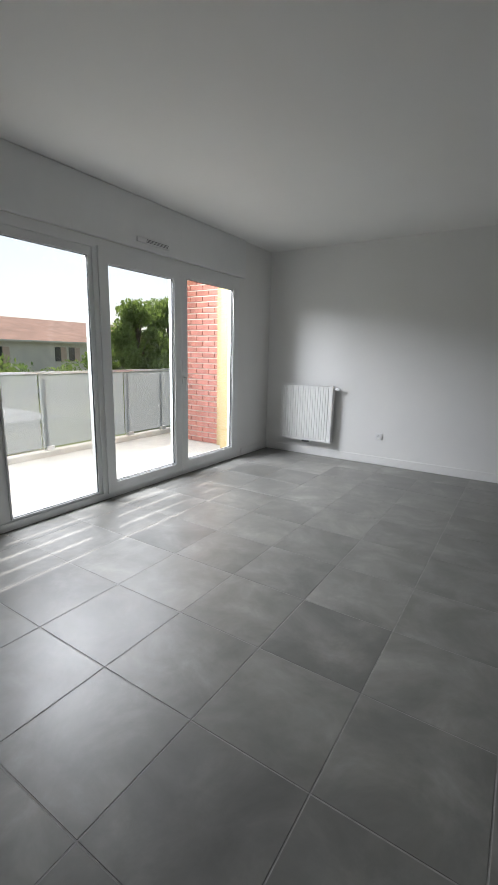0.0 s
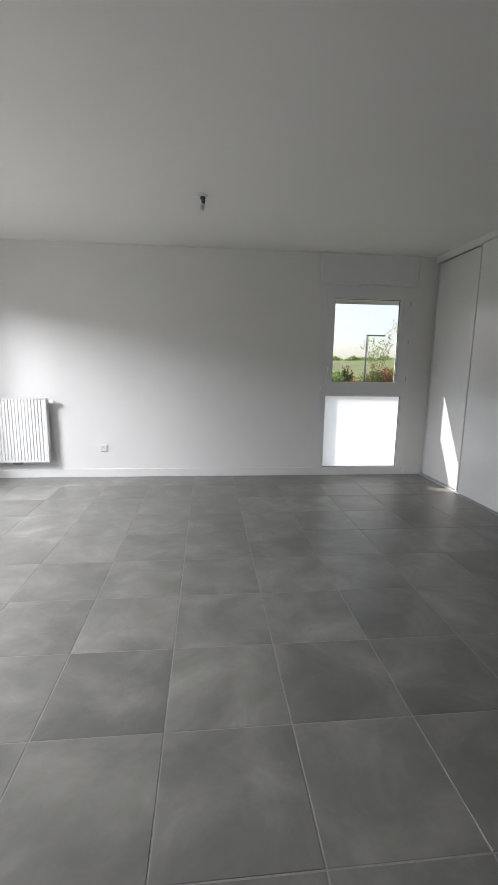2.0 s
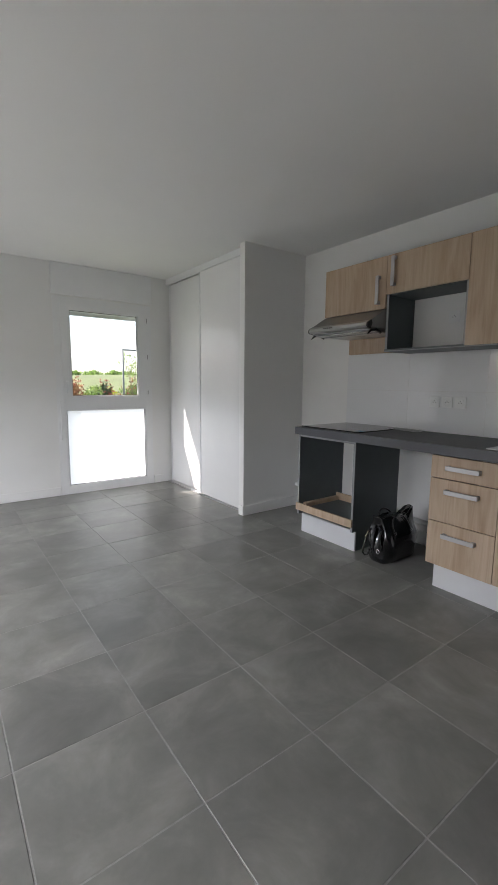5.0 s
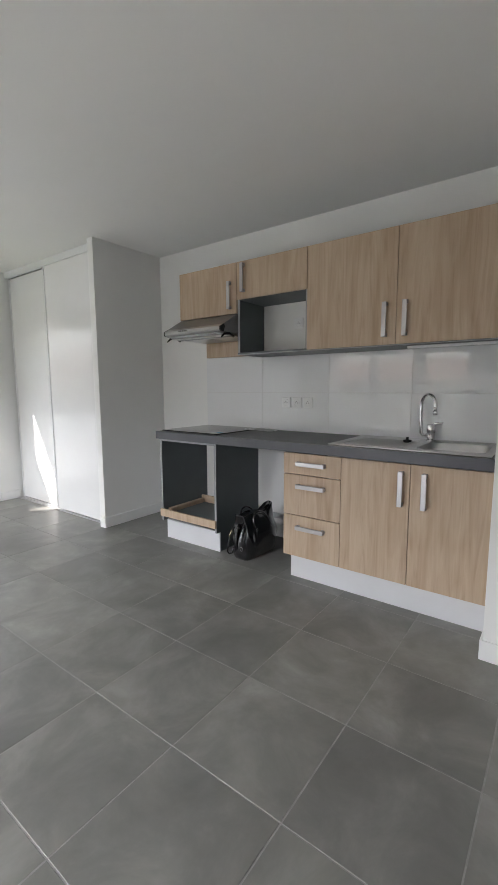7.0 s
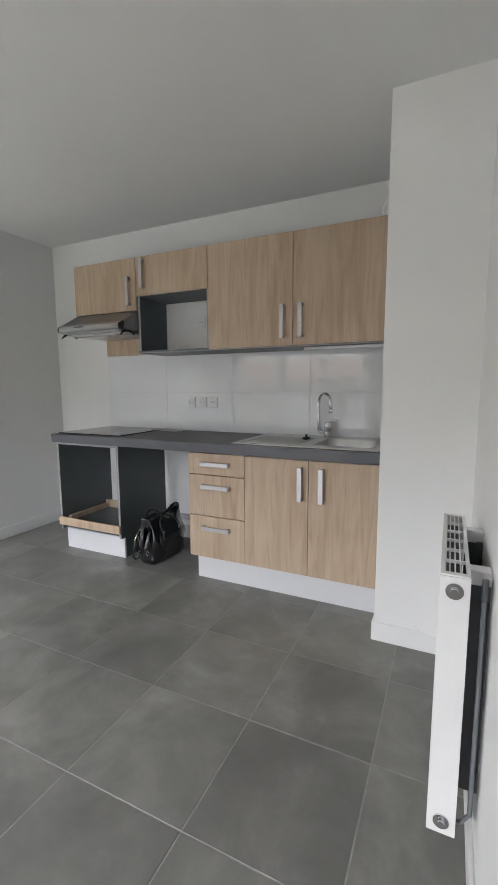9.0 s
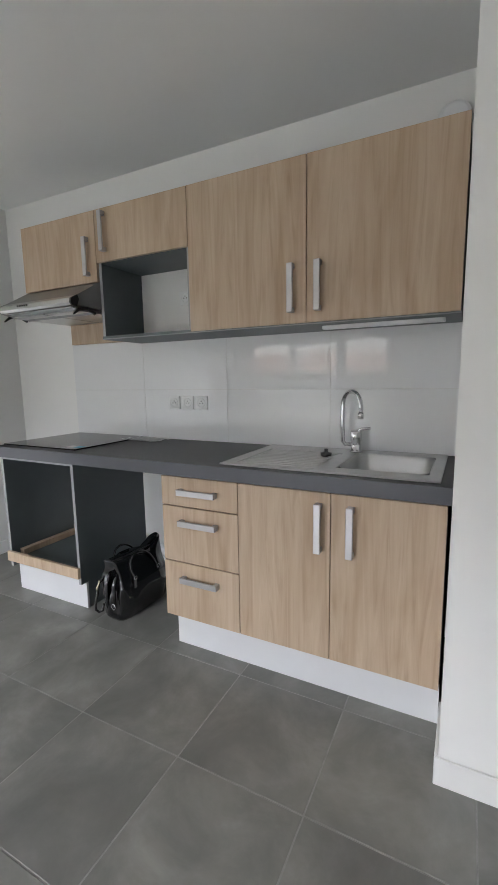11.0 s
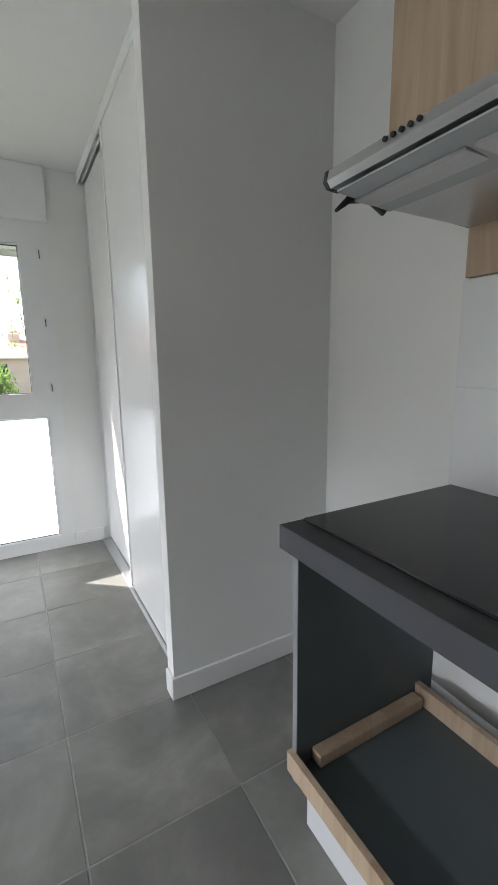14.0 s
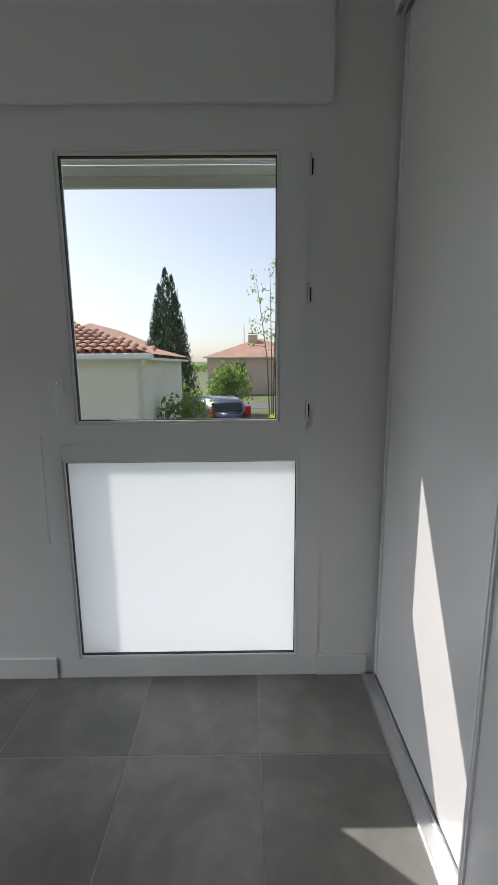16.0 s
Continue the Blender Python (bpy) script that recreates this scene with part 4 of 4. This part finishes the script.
for y in (-0.2, 0.4, 1.07, 1.67, 2.34, 2.94, 3.61, 4.21, 4.88):
    box("clamp", (BXO - 0.09, y - 0.05, 0.04), (BXO - 0.03, y + 0.05, 0.09), ALU, rail, 0.004)
    box("post", (BXO - 0.11, y - 0.015, 0.04), (BXO - 0.085, y + 0.015, 0.95), POSTGREY, rail, 0.002)
# added out of view: boards on posts whose slits let sun stripes indoors
stripe_caster = thing("sunscreen", (BXO, 2.0, 2.5), "unseen slit screen added to stripe the sunlight on the floor", "sunscreen")
slits = [2.985, 3.245, 3.49, 3.735]
edges = [2.46] + slits + [5.4]
for k in range(5):
    box("slat", (BXO - 0.008, -3.0, edges[k] + (0.022 if k else 0)), (BXO, 7.5, edges[k + 1] - (0.022 if k < 4 else 0)), RENDER_W, stripe_caster)
for y in (-3.0, 6.95):
    box("post", (BXO - 0.05, y, -0.3), (BXO - 0.02, y + 0.05, 5.2), POSTGREY, stripe_caster)

# end wall of the terrace: brick outside, cream render near the house
BWY = 4.72
bw = structure(box("wall_terrace_end", (-3.85, BWY + 0.012, -0.3), (-3.06, BWY + 0.3, 3.2), MORTAR), "red brick terrace end wall with pale joints")
structure(box("wall_terrace_cream", (-3.06, BWY - 0.02, -0.3), (XL - TH, BWY + 0.3, 3.2), CREAM), "cream rendered wall strip")
structure(box("wall_facade", (XL - TH - 0.02, -3.4, ZC + 0.0), (XL - TH, BWY - 0.02, 3.6), CREAM), "cream rendered facade")

structure(boxes("trim_reveal", [((XL - TH - 0.004, SY1 - 0.006, -0.02), (XL - 0.068, SY1 - 0.0005, SZ1))], CREAM), "cream rendered door reveal")

# ---- outdoors ----
GZ = -1.45
def rise(x, y):
    """Height of the land: level round the houses, a low hill of fields to the north-east."""
    t = min(1.0, max(0.0, (2.0 * x + 0.5 * y - 60) / 90))
    return GZ + 5.0 * t * t * (3 - 2 * t)


bm = bmesh.new()
STEP = 10
grid = [[bm.verts.new((x, y, rise(x, y))) for x in range(-400, 401, STEP)] for y in range(-400, 601, STEP)]
for ra, rb in zip(grid, grid[1:]):
    for k in range(len(ra) - 1):
        bm.faces.new((ra[k], ra[k + 1], rb[k + 1], rb[k])).smooth = True
structure(mesh_object("ground", bm, GRASS), "wide green lawn rising to fields")


def leaves(bm, centre, radii, count, size, rng, mat=0, shell=0.5):
    """Small bent leaves scattered through an ellipsoid, thinned towards its middle."""
    for _ in range(count):
        d = Vector((rng.gauss(0, 1), rng.gauss(0, 1), rng.gauss(0, 1))).normalized()
        r = shell + (1 - shell) * rng.random()
        p = Vector(centre) + Vector((d.x * radii[0], d.y * radii[1], d.z * radii[2])) * r
        q = Euler((rng.uniform(0, 6.3), rng.uniform(0, 6.3), rng.uniform(0, 6.3))).to_matrix()
        s = size * rng.uniform(0.6, 1.4)
        v = [bm.verts.new(p + q @ Vector(c)) for c in ((-s, 0, 0), (0, -s * 0.5, s * 0.15), (s, 0, 0), (0, s * 0.5, s * 0.15))]
        bm.faces.new(v).material_index = mat


def tree(at, height, spread, mat, seed, trunk=0.12, clumps=16, per=260, leaf=0.11, bare=0.3, label="leafy green garden tree", group=""):
    rng = random.Random(seed)
    x, y = at
    e = thing("tree", (x, y, GZ), label, "tree", group)
    bm = bmesh.new()
    top = GZ + height
    add_tube(bm, [(x, y, GZ), (x + 0.05, y, GZ + height * 0.3), (x - 0.05, y + 0.05, GZ + height * 0.65), (x, y, top - 0.15 * height)], [trunk, trunk * 0.8, trunk * 0.5, trunk * 0.2], 8)
    cm = bmesh.new()
    for k in range(clumps):
        a = rng.uniform(0, 2 * math.pi)
        h = bare + (0.94 - bare) * rng.random()
        w = spread * math.sin(math.pi * min(1, 0.18 + 0.78 * (h - bare) / (1 - bare))) * rng.uniform(0.35, 1.0)
        c = Vector((x + w * math.cos(a), y + w * math.sin(a), GZ + height * h))
        z0 = GZ + height * max(0.2, h - 0.25)
        add_tube(bm, [(x, y, z0), ((x + c.x) / 2, (y + c.y) / 2, (z0 + c.z) / 2 + 0.1), c], [trunk * 0.35, trunk * 0.2, trunk * 0.06], 5)
        r = spread * rng.uniform(0.16, 0.36)
        leaves(cm, c, (r, r, r * 0.8), per, leaf, rng, 0, 0.25)
    mesh_object("trunk", bm, BARK, e)
    mesh_object("crown", cm, mat, e)
    return e


def bush(at, rx, ry, h, mat, seed, n=900, leaf=0.07, label="dense green garden shrub", group="", extra=None):
    rng = random.Random(seed)
    x, y = at
    e = thing("shrub", (x, y, GZ), label, "shrub", group)
    bm = bmesh.new()
    for k in range(6):
        a = k * 1.05
        add_tube(bm, [(x, y, GZ), (x + rx * 0.5 * math.cos(a), y + ry * 0.5 * math.sin(a), GZ + h * 0.6)], [0.04, 0.01], 5)
    mesh_object("stem", bm, BARK, e)
    cm = bmesh.new()
    for k in range(7):
        c = (x + rx * rng.uniform(-0.55, 0.55), y + ry * rng.uniform(-0.55, 0.55), GZ + h * rng.uniform(0.3, 0.72))
        leaves(cm, c, (rx * 0.55, ry * 0.55, h * 0.33), n // 7, leaf, rng, 0, 0.3)
        if extra:
            leaves(cm, c, (rx * 0.6, ry * 0.6, h * 0.36), n // 28, leaf * 0.9, rng, 1, 0.8)
    mesh_object("foliage", cm, [mat, extra] if extra else mat, e)
    return e


def hip_house(name, x0, x1, y0, y1, eave, ridge, wall, roofmat, label, along="x", openings=()):
    """House with walls, hipped roof with overhang and gutter; openings are (face, u0, u1, z0, z1)."""
    e = thing(name, ((x0 + x1) / 2, (y0 + y1) / 2, GZ), label, "house")
    box("wall", (x0, y0, GZ), (x1, y1, eave), wall, e)
    o = 0.35
    bm = bmesh.new()
    c = [bm.verts.new(p) for p in ((x0 - o, y0 - o, eave), (x1 + o, y0 - o, eave), (x1 + o, y1 + o, eave), (x0 - o, y1 + o, eave))]
    if along == "x":
        w = (y1 - y0) / 2
        r = [bm.verts.new((x0 + w * 0.9, (y0 + y1) / 2, ridge)), bm.verts.new((x1 - w * 0.9, (y0 + y1) / 2, ridge))]
        fs = [(c[0], c[1], r[1], r[0]), (c[2], c[3], r[0], r[1]), (c[1], c[2], r[1]), (c[3], c[0], r[0])]
    else:
        w = (x1 - x0) / 2
        r = [bm.verts.new(((x0 + x1) / 2, y0 + w * 0.9, ridge)), bm.verts.new(((x0 + x1) / 2, y1 - w * 0.9, ridge))]
        fs = [(c[1], c[2], r[1], r[0]), (c[3], c[0], r[0], r[1]), (c[0], c[1], r[0]), (c[2], c[3], r[1])]
    for f in fs:
        bm.faces.new(f)
    bm.faces.new(list(reversed(c)))
    mesh_object("roof", bm, roofmat, e)
    boxes("gutter", [((x0 - o, y0 - o - 0.06, eave - 0.10), (x1 + o, y0 - o, eave + 0.01)), ((x1 + o, y0 - o, eave - 0.10), (x1 + o + 0.06, y1 + o, eave + 0.01))], RENDER_W, e)
    for face, u0, u1, z0, z1 in openings:
        if face == "y":
            box("window", (u0, y0 - 0.03, z0), (u1, y0 + 0.05, z1), CARGLASS, e)
            box("shutter", (u1 + 0.02, y0 - 0.05, z0), (u1 + 0.35, y0 - 0.01, z1), RENDER_P, e)
        else:
            box("window", (x1 - 0.05, u0, z0), (x1 + 0.03, u1, z1), CARGLASS, e)
            box("shutter", (x1 + 0.01, u1 + 0.02, z0), (x1 + 0.05, u1 + 0.4, z1), RENDER_P, e)
    return e


# seen past the terrace
hip_house("house", -34, -25, -4, 30, 1.75, 3.35, RENDER_W, FARROOF, "white rendered bungalow with a clay tile roof", "y",
          (("x", 12.6, 13.3, 0.0, 1.35), ("x", 16.6, 17.0, 0.5, 1.4), ("x", 17.6, 18.0, 0.5, 1.4)))
shed = thing("garden_shed", (-9, 4.8, GZ), "low grey flat-roofed garden shed", "shed")
box("body", (-11, 3.0, GZ), (-8.2, 5.4, -0.30), RENDER_W, shed)
box("roof", (-11.2, 2.8, -0.30), (-8.0, 5.6, -0.20), SHADOWGREY, shed, 0.01)
tree((-13.5, 13.0), 4.7, 1.9, LEAF_L, 11, 0.13, 60, 420, 0.075, 0.06, "full leafy green garden tree", "garden trees")
tree((-14.2, 15.6), 5.5, 2.1, LEAF_L, 12, 0.13, 60, 420, 0.08, 0.06, "full leafy green garden tree", "garden trees")
for i, (bx, by, h) in enumerate(((-21, 15.2, 2.5), (-21, 12.3, 2.2), (-20.5, 13.6, 2.0), (-21, 16.8, 2.8), (-20, 10.6, 2.4), (-19, 17.4, 2.9))):
    bush((bx, by), 1.0, 1.0, h, LEAF if i % 2 else LEAF_L, 30 + i, 700, 0.09, group="garden shrubs")


# seen through the far window
def tiled_garage():
    e = thing("garage", (-2.5, 15, GZ), "white rendered garage with a canal tile roof and white gutter", "garage")
    box("wall", (-7.0, 13.0, GZ), (0.45, 19.0, 1.42), RENDER_W, e)
    boxes("gutter", [((-7.2, 12.62, 1.42), (0.78, 12.74, 1.55))], PVC, e, 0.02)
    boxes("eave_board", [((-7.2, 12.74, 1.40), (0.72, 13.0, 1.46)), ((0.45, 13.0, 1.40), (0.72, 19.0, 1.46))], PVC, e)
    tube("downpipe", [(0.55, 12.70, 1.42), (0.50, 12.85, 1.28), (0.40, 12.96, 1.15), (0.40, 12.96, GZ)], 0.045, PVC, e, 8)
    bm = bmesh.new()
    slope = 0.30
    n = 34
    for i in range(n):
        x = 0.70 - i * 0.23
        for j in range(14):
            ya = 12.68 + j * 0.30
            yb = ya + 0.34
            if x > 0.70 - (ya - 12.68) * 1.0:
                continue
            za, zb = 1.56 + (ya - 12.68) * slope, 1.545 + (yb - 12.68) * slope
            prev = None
            for k in range(6):
                a = math.pi * k / 5
                px, pz = x + 0.105 * math.cos(a), 0.075 * math.sin(a)
                cur = (bm.verts.new((px, ya, za + pz + 0.02)), bm.verts.new((px * 0.995 + x * 0.005, yb, zb + pz)))
                if prev:
                    bm.faces.new((prev[0], cur[0], cur[1], prev[1])).smooth = True
                prev = cur
    mesh_object("roof_tiles", bm, TERRACOTTA, e)
    bm = bmesh.new()
    q = [bm.verts.new(p) for p in ((-7.2, 12.68, 1.54), (0.74, 12.68, 1.54), (-3.5, 16.9, 2.80), (-7.2, 16.9, 2.80), (0.74, 19.2, 1.54))]
    bm.faces.new(q[:4])
    bm.faces.new((q[1], q[4], q[2]))
    mesh_object("roof", bm, TERRACOTTA, e)
    e.matrix_basis = Matrix.Translation((-2.9, 15, GZ))


tiled_garage()
hip_house("house", -9.5, -4.0, 27, 38, 2.35, 3.75, RENDER_W, FARROOF, "pale rendered house with a low tiled roof", "y")
far_house = hip_house("house", -1.0, 8.6, 42, 52, 1.9, 3.7, RENDER_P, FARROOF, "pale pink house with a clay tile roof and chimney", "x",
          (("y", 1.6, 2.4, 0.2, 1.4), ("y", 5.0, 6.2, 0.0, 1.4)))
boxes("chimney", [((2.7, 46, 3.0), (3.6, 46.6, 4.05)), ((2.7, 46, 4.15), (3.6, 46.6, 4.25))], RENDER_P, far_house)
tube("aerial", [(2.3, 46, 3.2), (2.3, 46, 5.0)], 0.03, POSTGREY, far_house, 6)


def cypress(at, h, r, seed):
    rng = random.Random(seed)
    x, y = at
    e = thing("cypress", (x, y, GZ), "tall dark green columnar cypress", "tree")
    tube("trunk", [(x, y, GZ), (x, y, GZ + h * 0.6)], [0.16, 0.05], BARK, e, 8)
    bm = bmesh.new()
    tips = [(0, 0, 1.0), (0.25, 0.1, 0.96), (-0.35, 0.0, 0.90), (-0.5, 0.1, 0.80), (0.45, -0.1, 0.84), (0.6, 0.1, 0.68), (-0.6, -0.1, 0.66), (0.1, -0.5, 0.78), (0.75, 0, 0.50), (-0.72, 0, 0.50)]
    for tx, ty, th in tips:
        for _ in range(1100):
            t = rng.random() ** 0.8
            w = r * 0.60 * (1 - t) ** 0.6 * min(1, 0.35 + t * 4) + 0.03
            a, q = rng.uniform(0, 6.28), rng.random() ** 0.5
            p = Vector((x + tx * r * 0.72 * (1 - 0.25 * t) + w * q * math.cos(a), y + ty * r + w * q * math.sin(a), GZ + 0.2 + th * h * t))
            s = 0.10 * rng.uniform(0.6, 1.3)
            d = Vector((rng.uniform(-0.4, 0.4), rng.uniform(-0.4, 0.4), 1)).normalized() * s * 1.6
            n = Vector((math.cos(a + 1.5), math.sin(a + 1.5), 0)) * s * 0.4
            bm.faces.new([bm.verts.new(p - n), bm.verts.new(p + n), bm.verts.new(p + d)])
    mesh_object("foliage", bm, CYPRESS, e)


cypress((-1.1, 23.0), 6.6, 1.6, 5)
bush((-0.4, 20.0), 0.9, 0.9, 2.3, LEAF, 60, 1500, 0.10, "rounded dark green shrub")
bush((1.5, 27.0), 1.35, 1.3, 3.1, LEAF, 61, 1700, 0.11, "rounded dark green shrub")
bush((0.6, 14.5), 0.95, 0.7, 2.1, LEAF, 62, 1500, 0.07, "loose leafy garden shrub by the garage wall")
bush((0.55, 13.4), 0.45, 0.35, 1.1, LEAF_L, 63, 500, 0.06, "loose leafy garden shrub by the garage wall")
bush((2.05, 10.2), 0.28, 0.28, 0.95, YELLOWLEAF, 64, 130, 0.06, "yellow-green young shrub in the garden")
bush((3.05, 13.5), 0.5, 0.4, 1.7, YELLOWLEAF, 65, 260, 0.07, "yellow-green young shrub in the garden")
bush((4.1, 18.0), 0.8, 0.8, 1.6, plain("dry_grass", (0.30, 0.24, 0.13), 0.9, vary=0.3), 66, 900, 0.10, "dry tufted ornamental grass")


def sapling(at, h, seed, spread, low, stems, size):
    """Slender stems that fork upwards; small leaves in loose tufts above the share low of the height."""
    rng = random.Random(seed)
    x, y = at
    e = thing("young_tree", (x, y, GZ), "slender young tree with sparse light leaves", "tree", "young trees")
    bm, cm = bmesh.new(), bmesh.new()
    for k in range(stems):
        a = k * 6.283 / stems + rng.uniform(-0.3, 0.3)
        w = spread * rng.uniform(0.45, 0.8)
        top = h * rng.uniform(0.80, 1.0)
        base = Vector((x + 0.05 * math.cos(a), y + 0.05 * math.sin(a), GZ))
        mid = Vector((x + w * 0.35 * math.cos(a), y + w * 0.35 * math.sin(a), GZ + h * 0.5))
        tip = Vector((x + w * math.cos(a), y + w * math.sin(a), GZ + top))
        add_tube(bm, [base, mid, tip], [0.022, 0.016, 0.005], 6)
        for q in range(7):
            t = q / 6
            p = mid.lerp(tip, max(0.0, (low - 0.5) / 0.5) + t * (1 - max(0.0, (low - 0.5) / 0.5)))
            side = Vector((rng.uniform(-1, 1), rng.uniform(-1, 1), rng.uniform(0.1, 0.7))) * spread * 0.42 * (1.1 - 0.6 * t)
            add_tube(bm, [p, p + side], [0.010, 0.003], 5)
            leaves(cm, p + side, (spread * 0.24,) * 3, 18, size, rng, 0, 0.1)
    mesh_object("stem", bm, BARK, e)
    mesh_object("crown", cm, LEAF_L, e)


sapling((3.2, 16.5), 5.8, 71, 0.85, 0.58, 4, 0.042)
sapling((11.35, 27.5), 5.5, 72, 1.35, 0.66, 4, 0.05)
sapling((12.7, 30.5), 4.6, 73, 1.1, 0.64, 3, 0.05)


def parked_car(at, yaw):
    """Small estate seen from behind: body, glasshouse, wheels, lamps."""
    e = thing("car", (*at, GZ), "dark blue parked hatchback car", "car")
    m = pose(at[0], at[1], GZ, 0, 0, yaw)
    prof = [(-2.05, 0.35), (-2.1, 0.75), (-1.95, 0.98), (-1.55, 1.42), (-0.9, 1.53), (0.2, 1.50), (0.95, 1.05), (1.85, 0.90), (2.05, 0.6), (2.0, 0.32)]
    bm = bmesh.new()
    extrude_profile(bm, prof, "x", -0.86, 0.86)
    for v in bm.verts:
        if v.co.z > 1.0:
            v.co.x *= 0.80
    bmesh.ops.bevel(bm, geom=list(bm.edges), offset=0.05, segments=2, affect="EDGES")
    bm.transform(m)
    mesh_object("body", bm, CARPAINT, e, True)
    bm = bmesh.new()
    add_box(bm, (-0.60, -1.93, 1.04), (0.60, -1.60, 1.36), 0.03, 1)
    for v in bm.verts:
        v.co.y += (v.co.z - 1.04) * 0.62
    add_box(bm, (-0.80, -1.35, 1.06), (-0.69, 0.35, 1.38), 0.02, 1)
    add_box(bm, (0.69, -1.35, 1.06), (0.80, 0.35, 1.38), 0.02, 1)
    bm.transform(m)
    mesh_object("window", bm, CARGLASS, e)
    bm = bmesh.new()
    for s in (-1, 1):
        add_box(bm, (s * 0.72 - 0.09, -2.10, 0.80), (s * 0.72 + 0.09, -1.93, 1.22), 0.02, 1)
    bm.transform(m)
    mesh_object("tail_lamp", bm, REDLAMP, e)
    for s in (-1, 1):
        for y in (-1.3, 1.3):
            bm = bmesh.new()
            add_tube(bm, [m @ Vector((s * 0.72, y, 0.31)), m @ Vector((s * 0.88, y, 0.31))], 0.31, 20)
            mesh_object("wheel", bm, RUBBER, e)
    bm = bmesh.new()
    add_box(bm, (-0.26, -2.13, 0.62), (0.26, -2.09, 0.74), 0.005)
    bm.transform(m)
    mesh_object("number_plate", bm, PAPER, e)


parked_car((0.95, 20.6), 25)
structure(box("road", (-2, 29.5, GZ + 0.004), (14, 33.5, GZ + 0.02), ROAD), "grey asphalt lane")
post = thing("bollard", (2.6, 17.5, GZ), "short dark steel bollard", "bollard")
tube("pole", [(2.5, 17.5, GZ), (2.5, 17.5, GZ + 0.85)], 0.05, POSTGREY, post, 10)
lp = thing("street_lamp", (10.4, 27.0, GZ), "dark grey street lamp with a flat arm", "street lamp")
tube("pole", [(10.4, 27, GZ), (10.4, 27, 3.3)], [0.07, 0.05], POSTGREY, lp, 10)
box("arm", (10.37, 26.95, 3.27), (11.6, 27.05, 3.36), POSTGREY, lp, 0.02)
DRYBUSH = leaf_material("russet_leaves", (0.24, 0.13, 0.09), 0.4, 4)
for i in range(14):
    bush((6.6 + i * 0.85, 30.0 + 0.8 * math.sin(i * 1.7)), 0.85, 0.8, (2.95, 2.7, 3.1, 2.6)[i % 4], (LEAF, CYPRESS, DRYBUSH)[i % 3], 80 + i, 900, 0.10,
         "flowering hedge shrub with red blooms", "flowering hedge", (BLOOM, YELLOWLEAF, BLOOM, LEAF_L)[i % 4])
woods = bmesh.new()
rngw = random.Random(9)
for i in range(300):
    a = rngw.uniform(-1.2, 1.5)
    d = rngw.uniform(150, 240)
    x, y = d * math.sin(a), d * math.cos(a)
    w = rngw.uniform(1.5, 4.0)
    leaves(woods, (x, y, rise(x, y) + 0.35 * w), (w * 1.3, w, w * 0.45), 60, 0.7, rngw, 0, 0.3)
tagged(mesh_object("distant_woods", woods, LEAF), "low distant belt of green trees", "trees", kind="stuff")

# ---- wall tiles, bricks and floor tiles ----
random.seed(7)
for r, (z0, z1) in enumerate(((0.902, 1.2035), (1.2065, 1.507))):
    edges = [0.130, 0.7285, 1.3305, 1.9325, 2.5515]
    for a, b in zip(edges, edges[1:]):
        box("tile", (XR - 0.0122, a + 0.0010, z0), (XR - 0.0103, b - 0.0012, z1), CERAMIC, splash, 0.0006, 1)

brick_mesh = {}
for row in range(43):
    z = -0.02 + row * 0.075
    off = 0.0 if row % 2 else -0.105
    for k in range(5):
        x0 = max(-3.85, -3.85 + off + k * 0.210)
        x1 = min(-3.062, -3.85 + off + k * 0.210 + 0.200)
        if x1 - x0 < 0.03:
            continue
        key = round(x1 - x0, 3)
        if key not in brick_mesh:
            bm = bmesh.new()
            add_box(bm, (0, 0, 0), (x1 - x0, 0.02, 0.059), 0.003)
            me = bpy.data.meshes.new("brick")
            bm.to_mesh(me)
            bm.free()
            me.materials.append(BRICK)
            brick_mesh[key] = me
        ob = new("brick", brick_mesh[key])
        ob.matrix_basis = Matrix.Translation((x0, BWY - 0.002 - 0.002 * random.random(), z))
        ob.parent = bw

PITCH, TX, TY, GAP = 0.450, 0.147, 0.468, 0.0022
tile_mesh = {}
for i in range(-6, 9):
    for j in range(-8, 11):
        x0, x1 = max(XL, TX + i * PITCH), min(XR, TX + (i + 1) * PITCH)
        y0, y1 = max(-3.2, TY + j * PITCH), min(YF, TY + (j + 1) * PITCH)
        if x1 - x0 < 0.02 or y1 - y0 < 0.02 or (y1 < YB and (x1 < -0.7 or x0 > 1.25)):
            continue
        key = (round(x1 - x0, 3), round(y1 - y0, 3))
        if key not in tile_mesh:
            bm = bmesh.new()
            add_box(bm, (GAP, GAP, -0.010), (x1 - x0 - GAP, y1 - y0 - GAP, 0), 0.0012)
            me = bpy.data.meshes.new("tile")
            bm.to_mesh(me)
            bm.free()
            me.materials.append(TILE)
            tile_mesh[key] = me
        ob = new("tile", tile_mesh[key])
        ob.matrix_basis = Matrix.Translation((x0, y0, -0.0008 * random.random()))
        ob.parent = floor
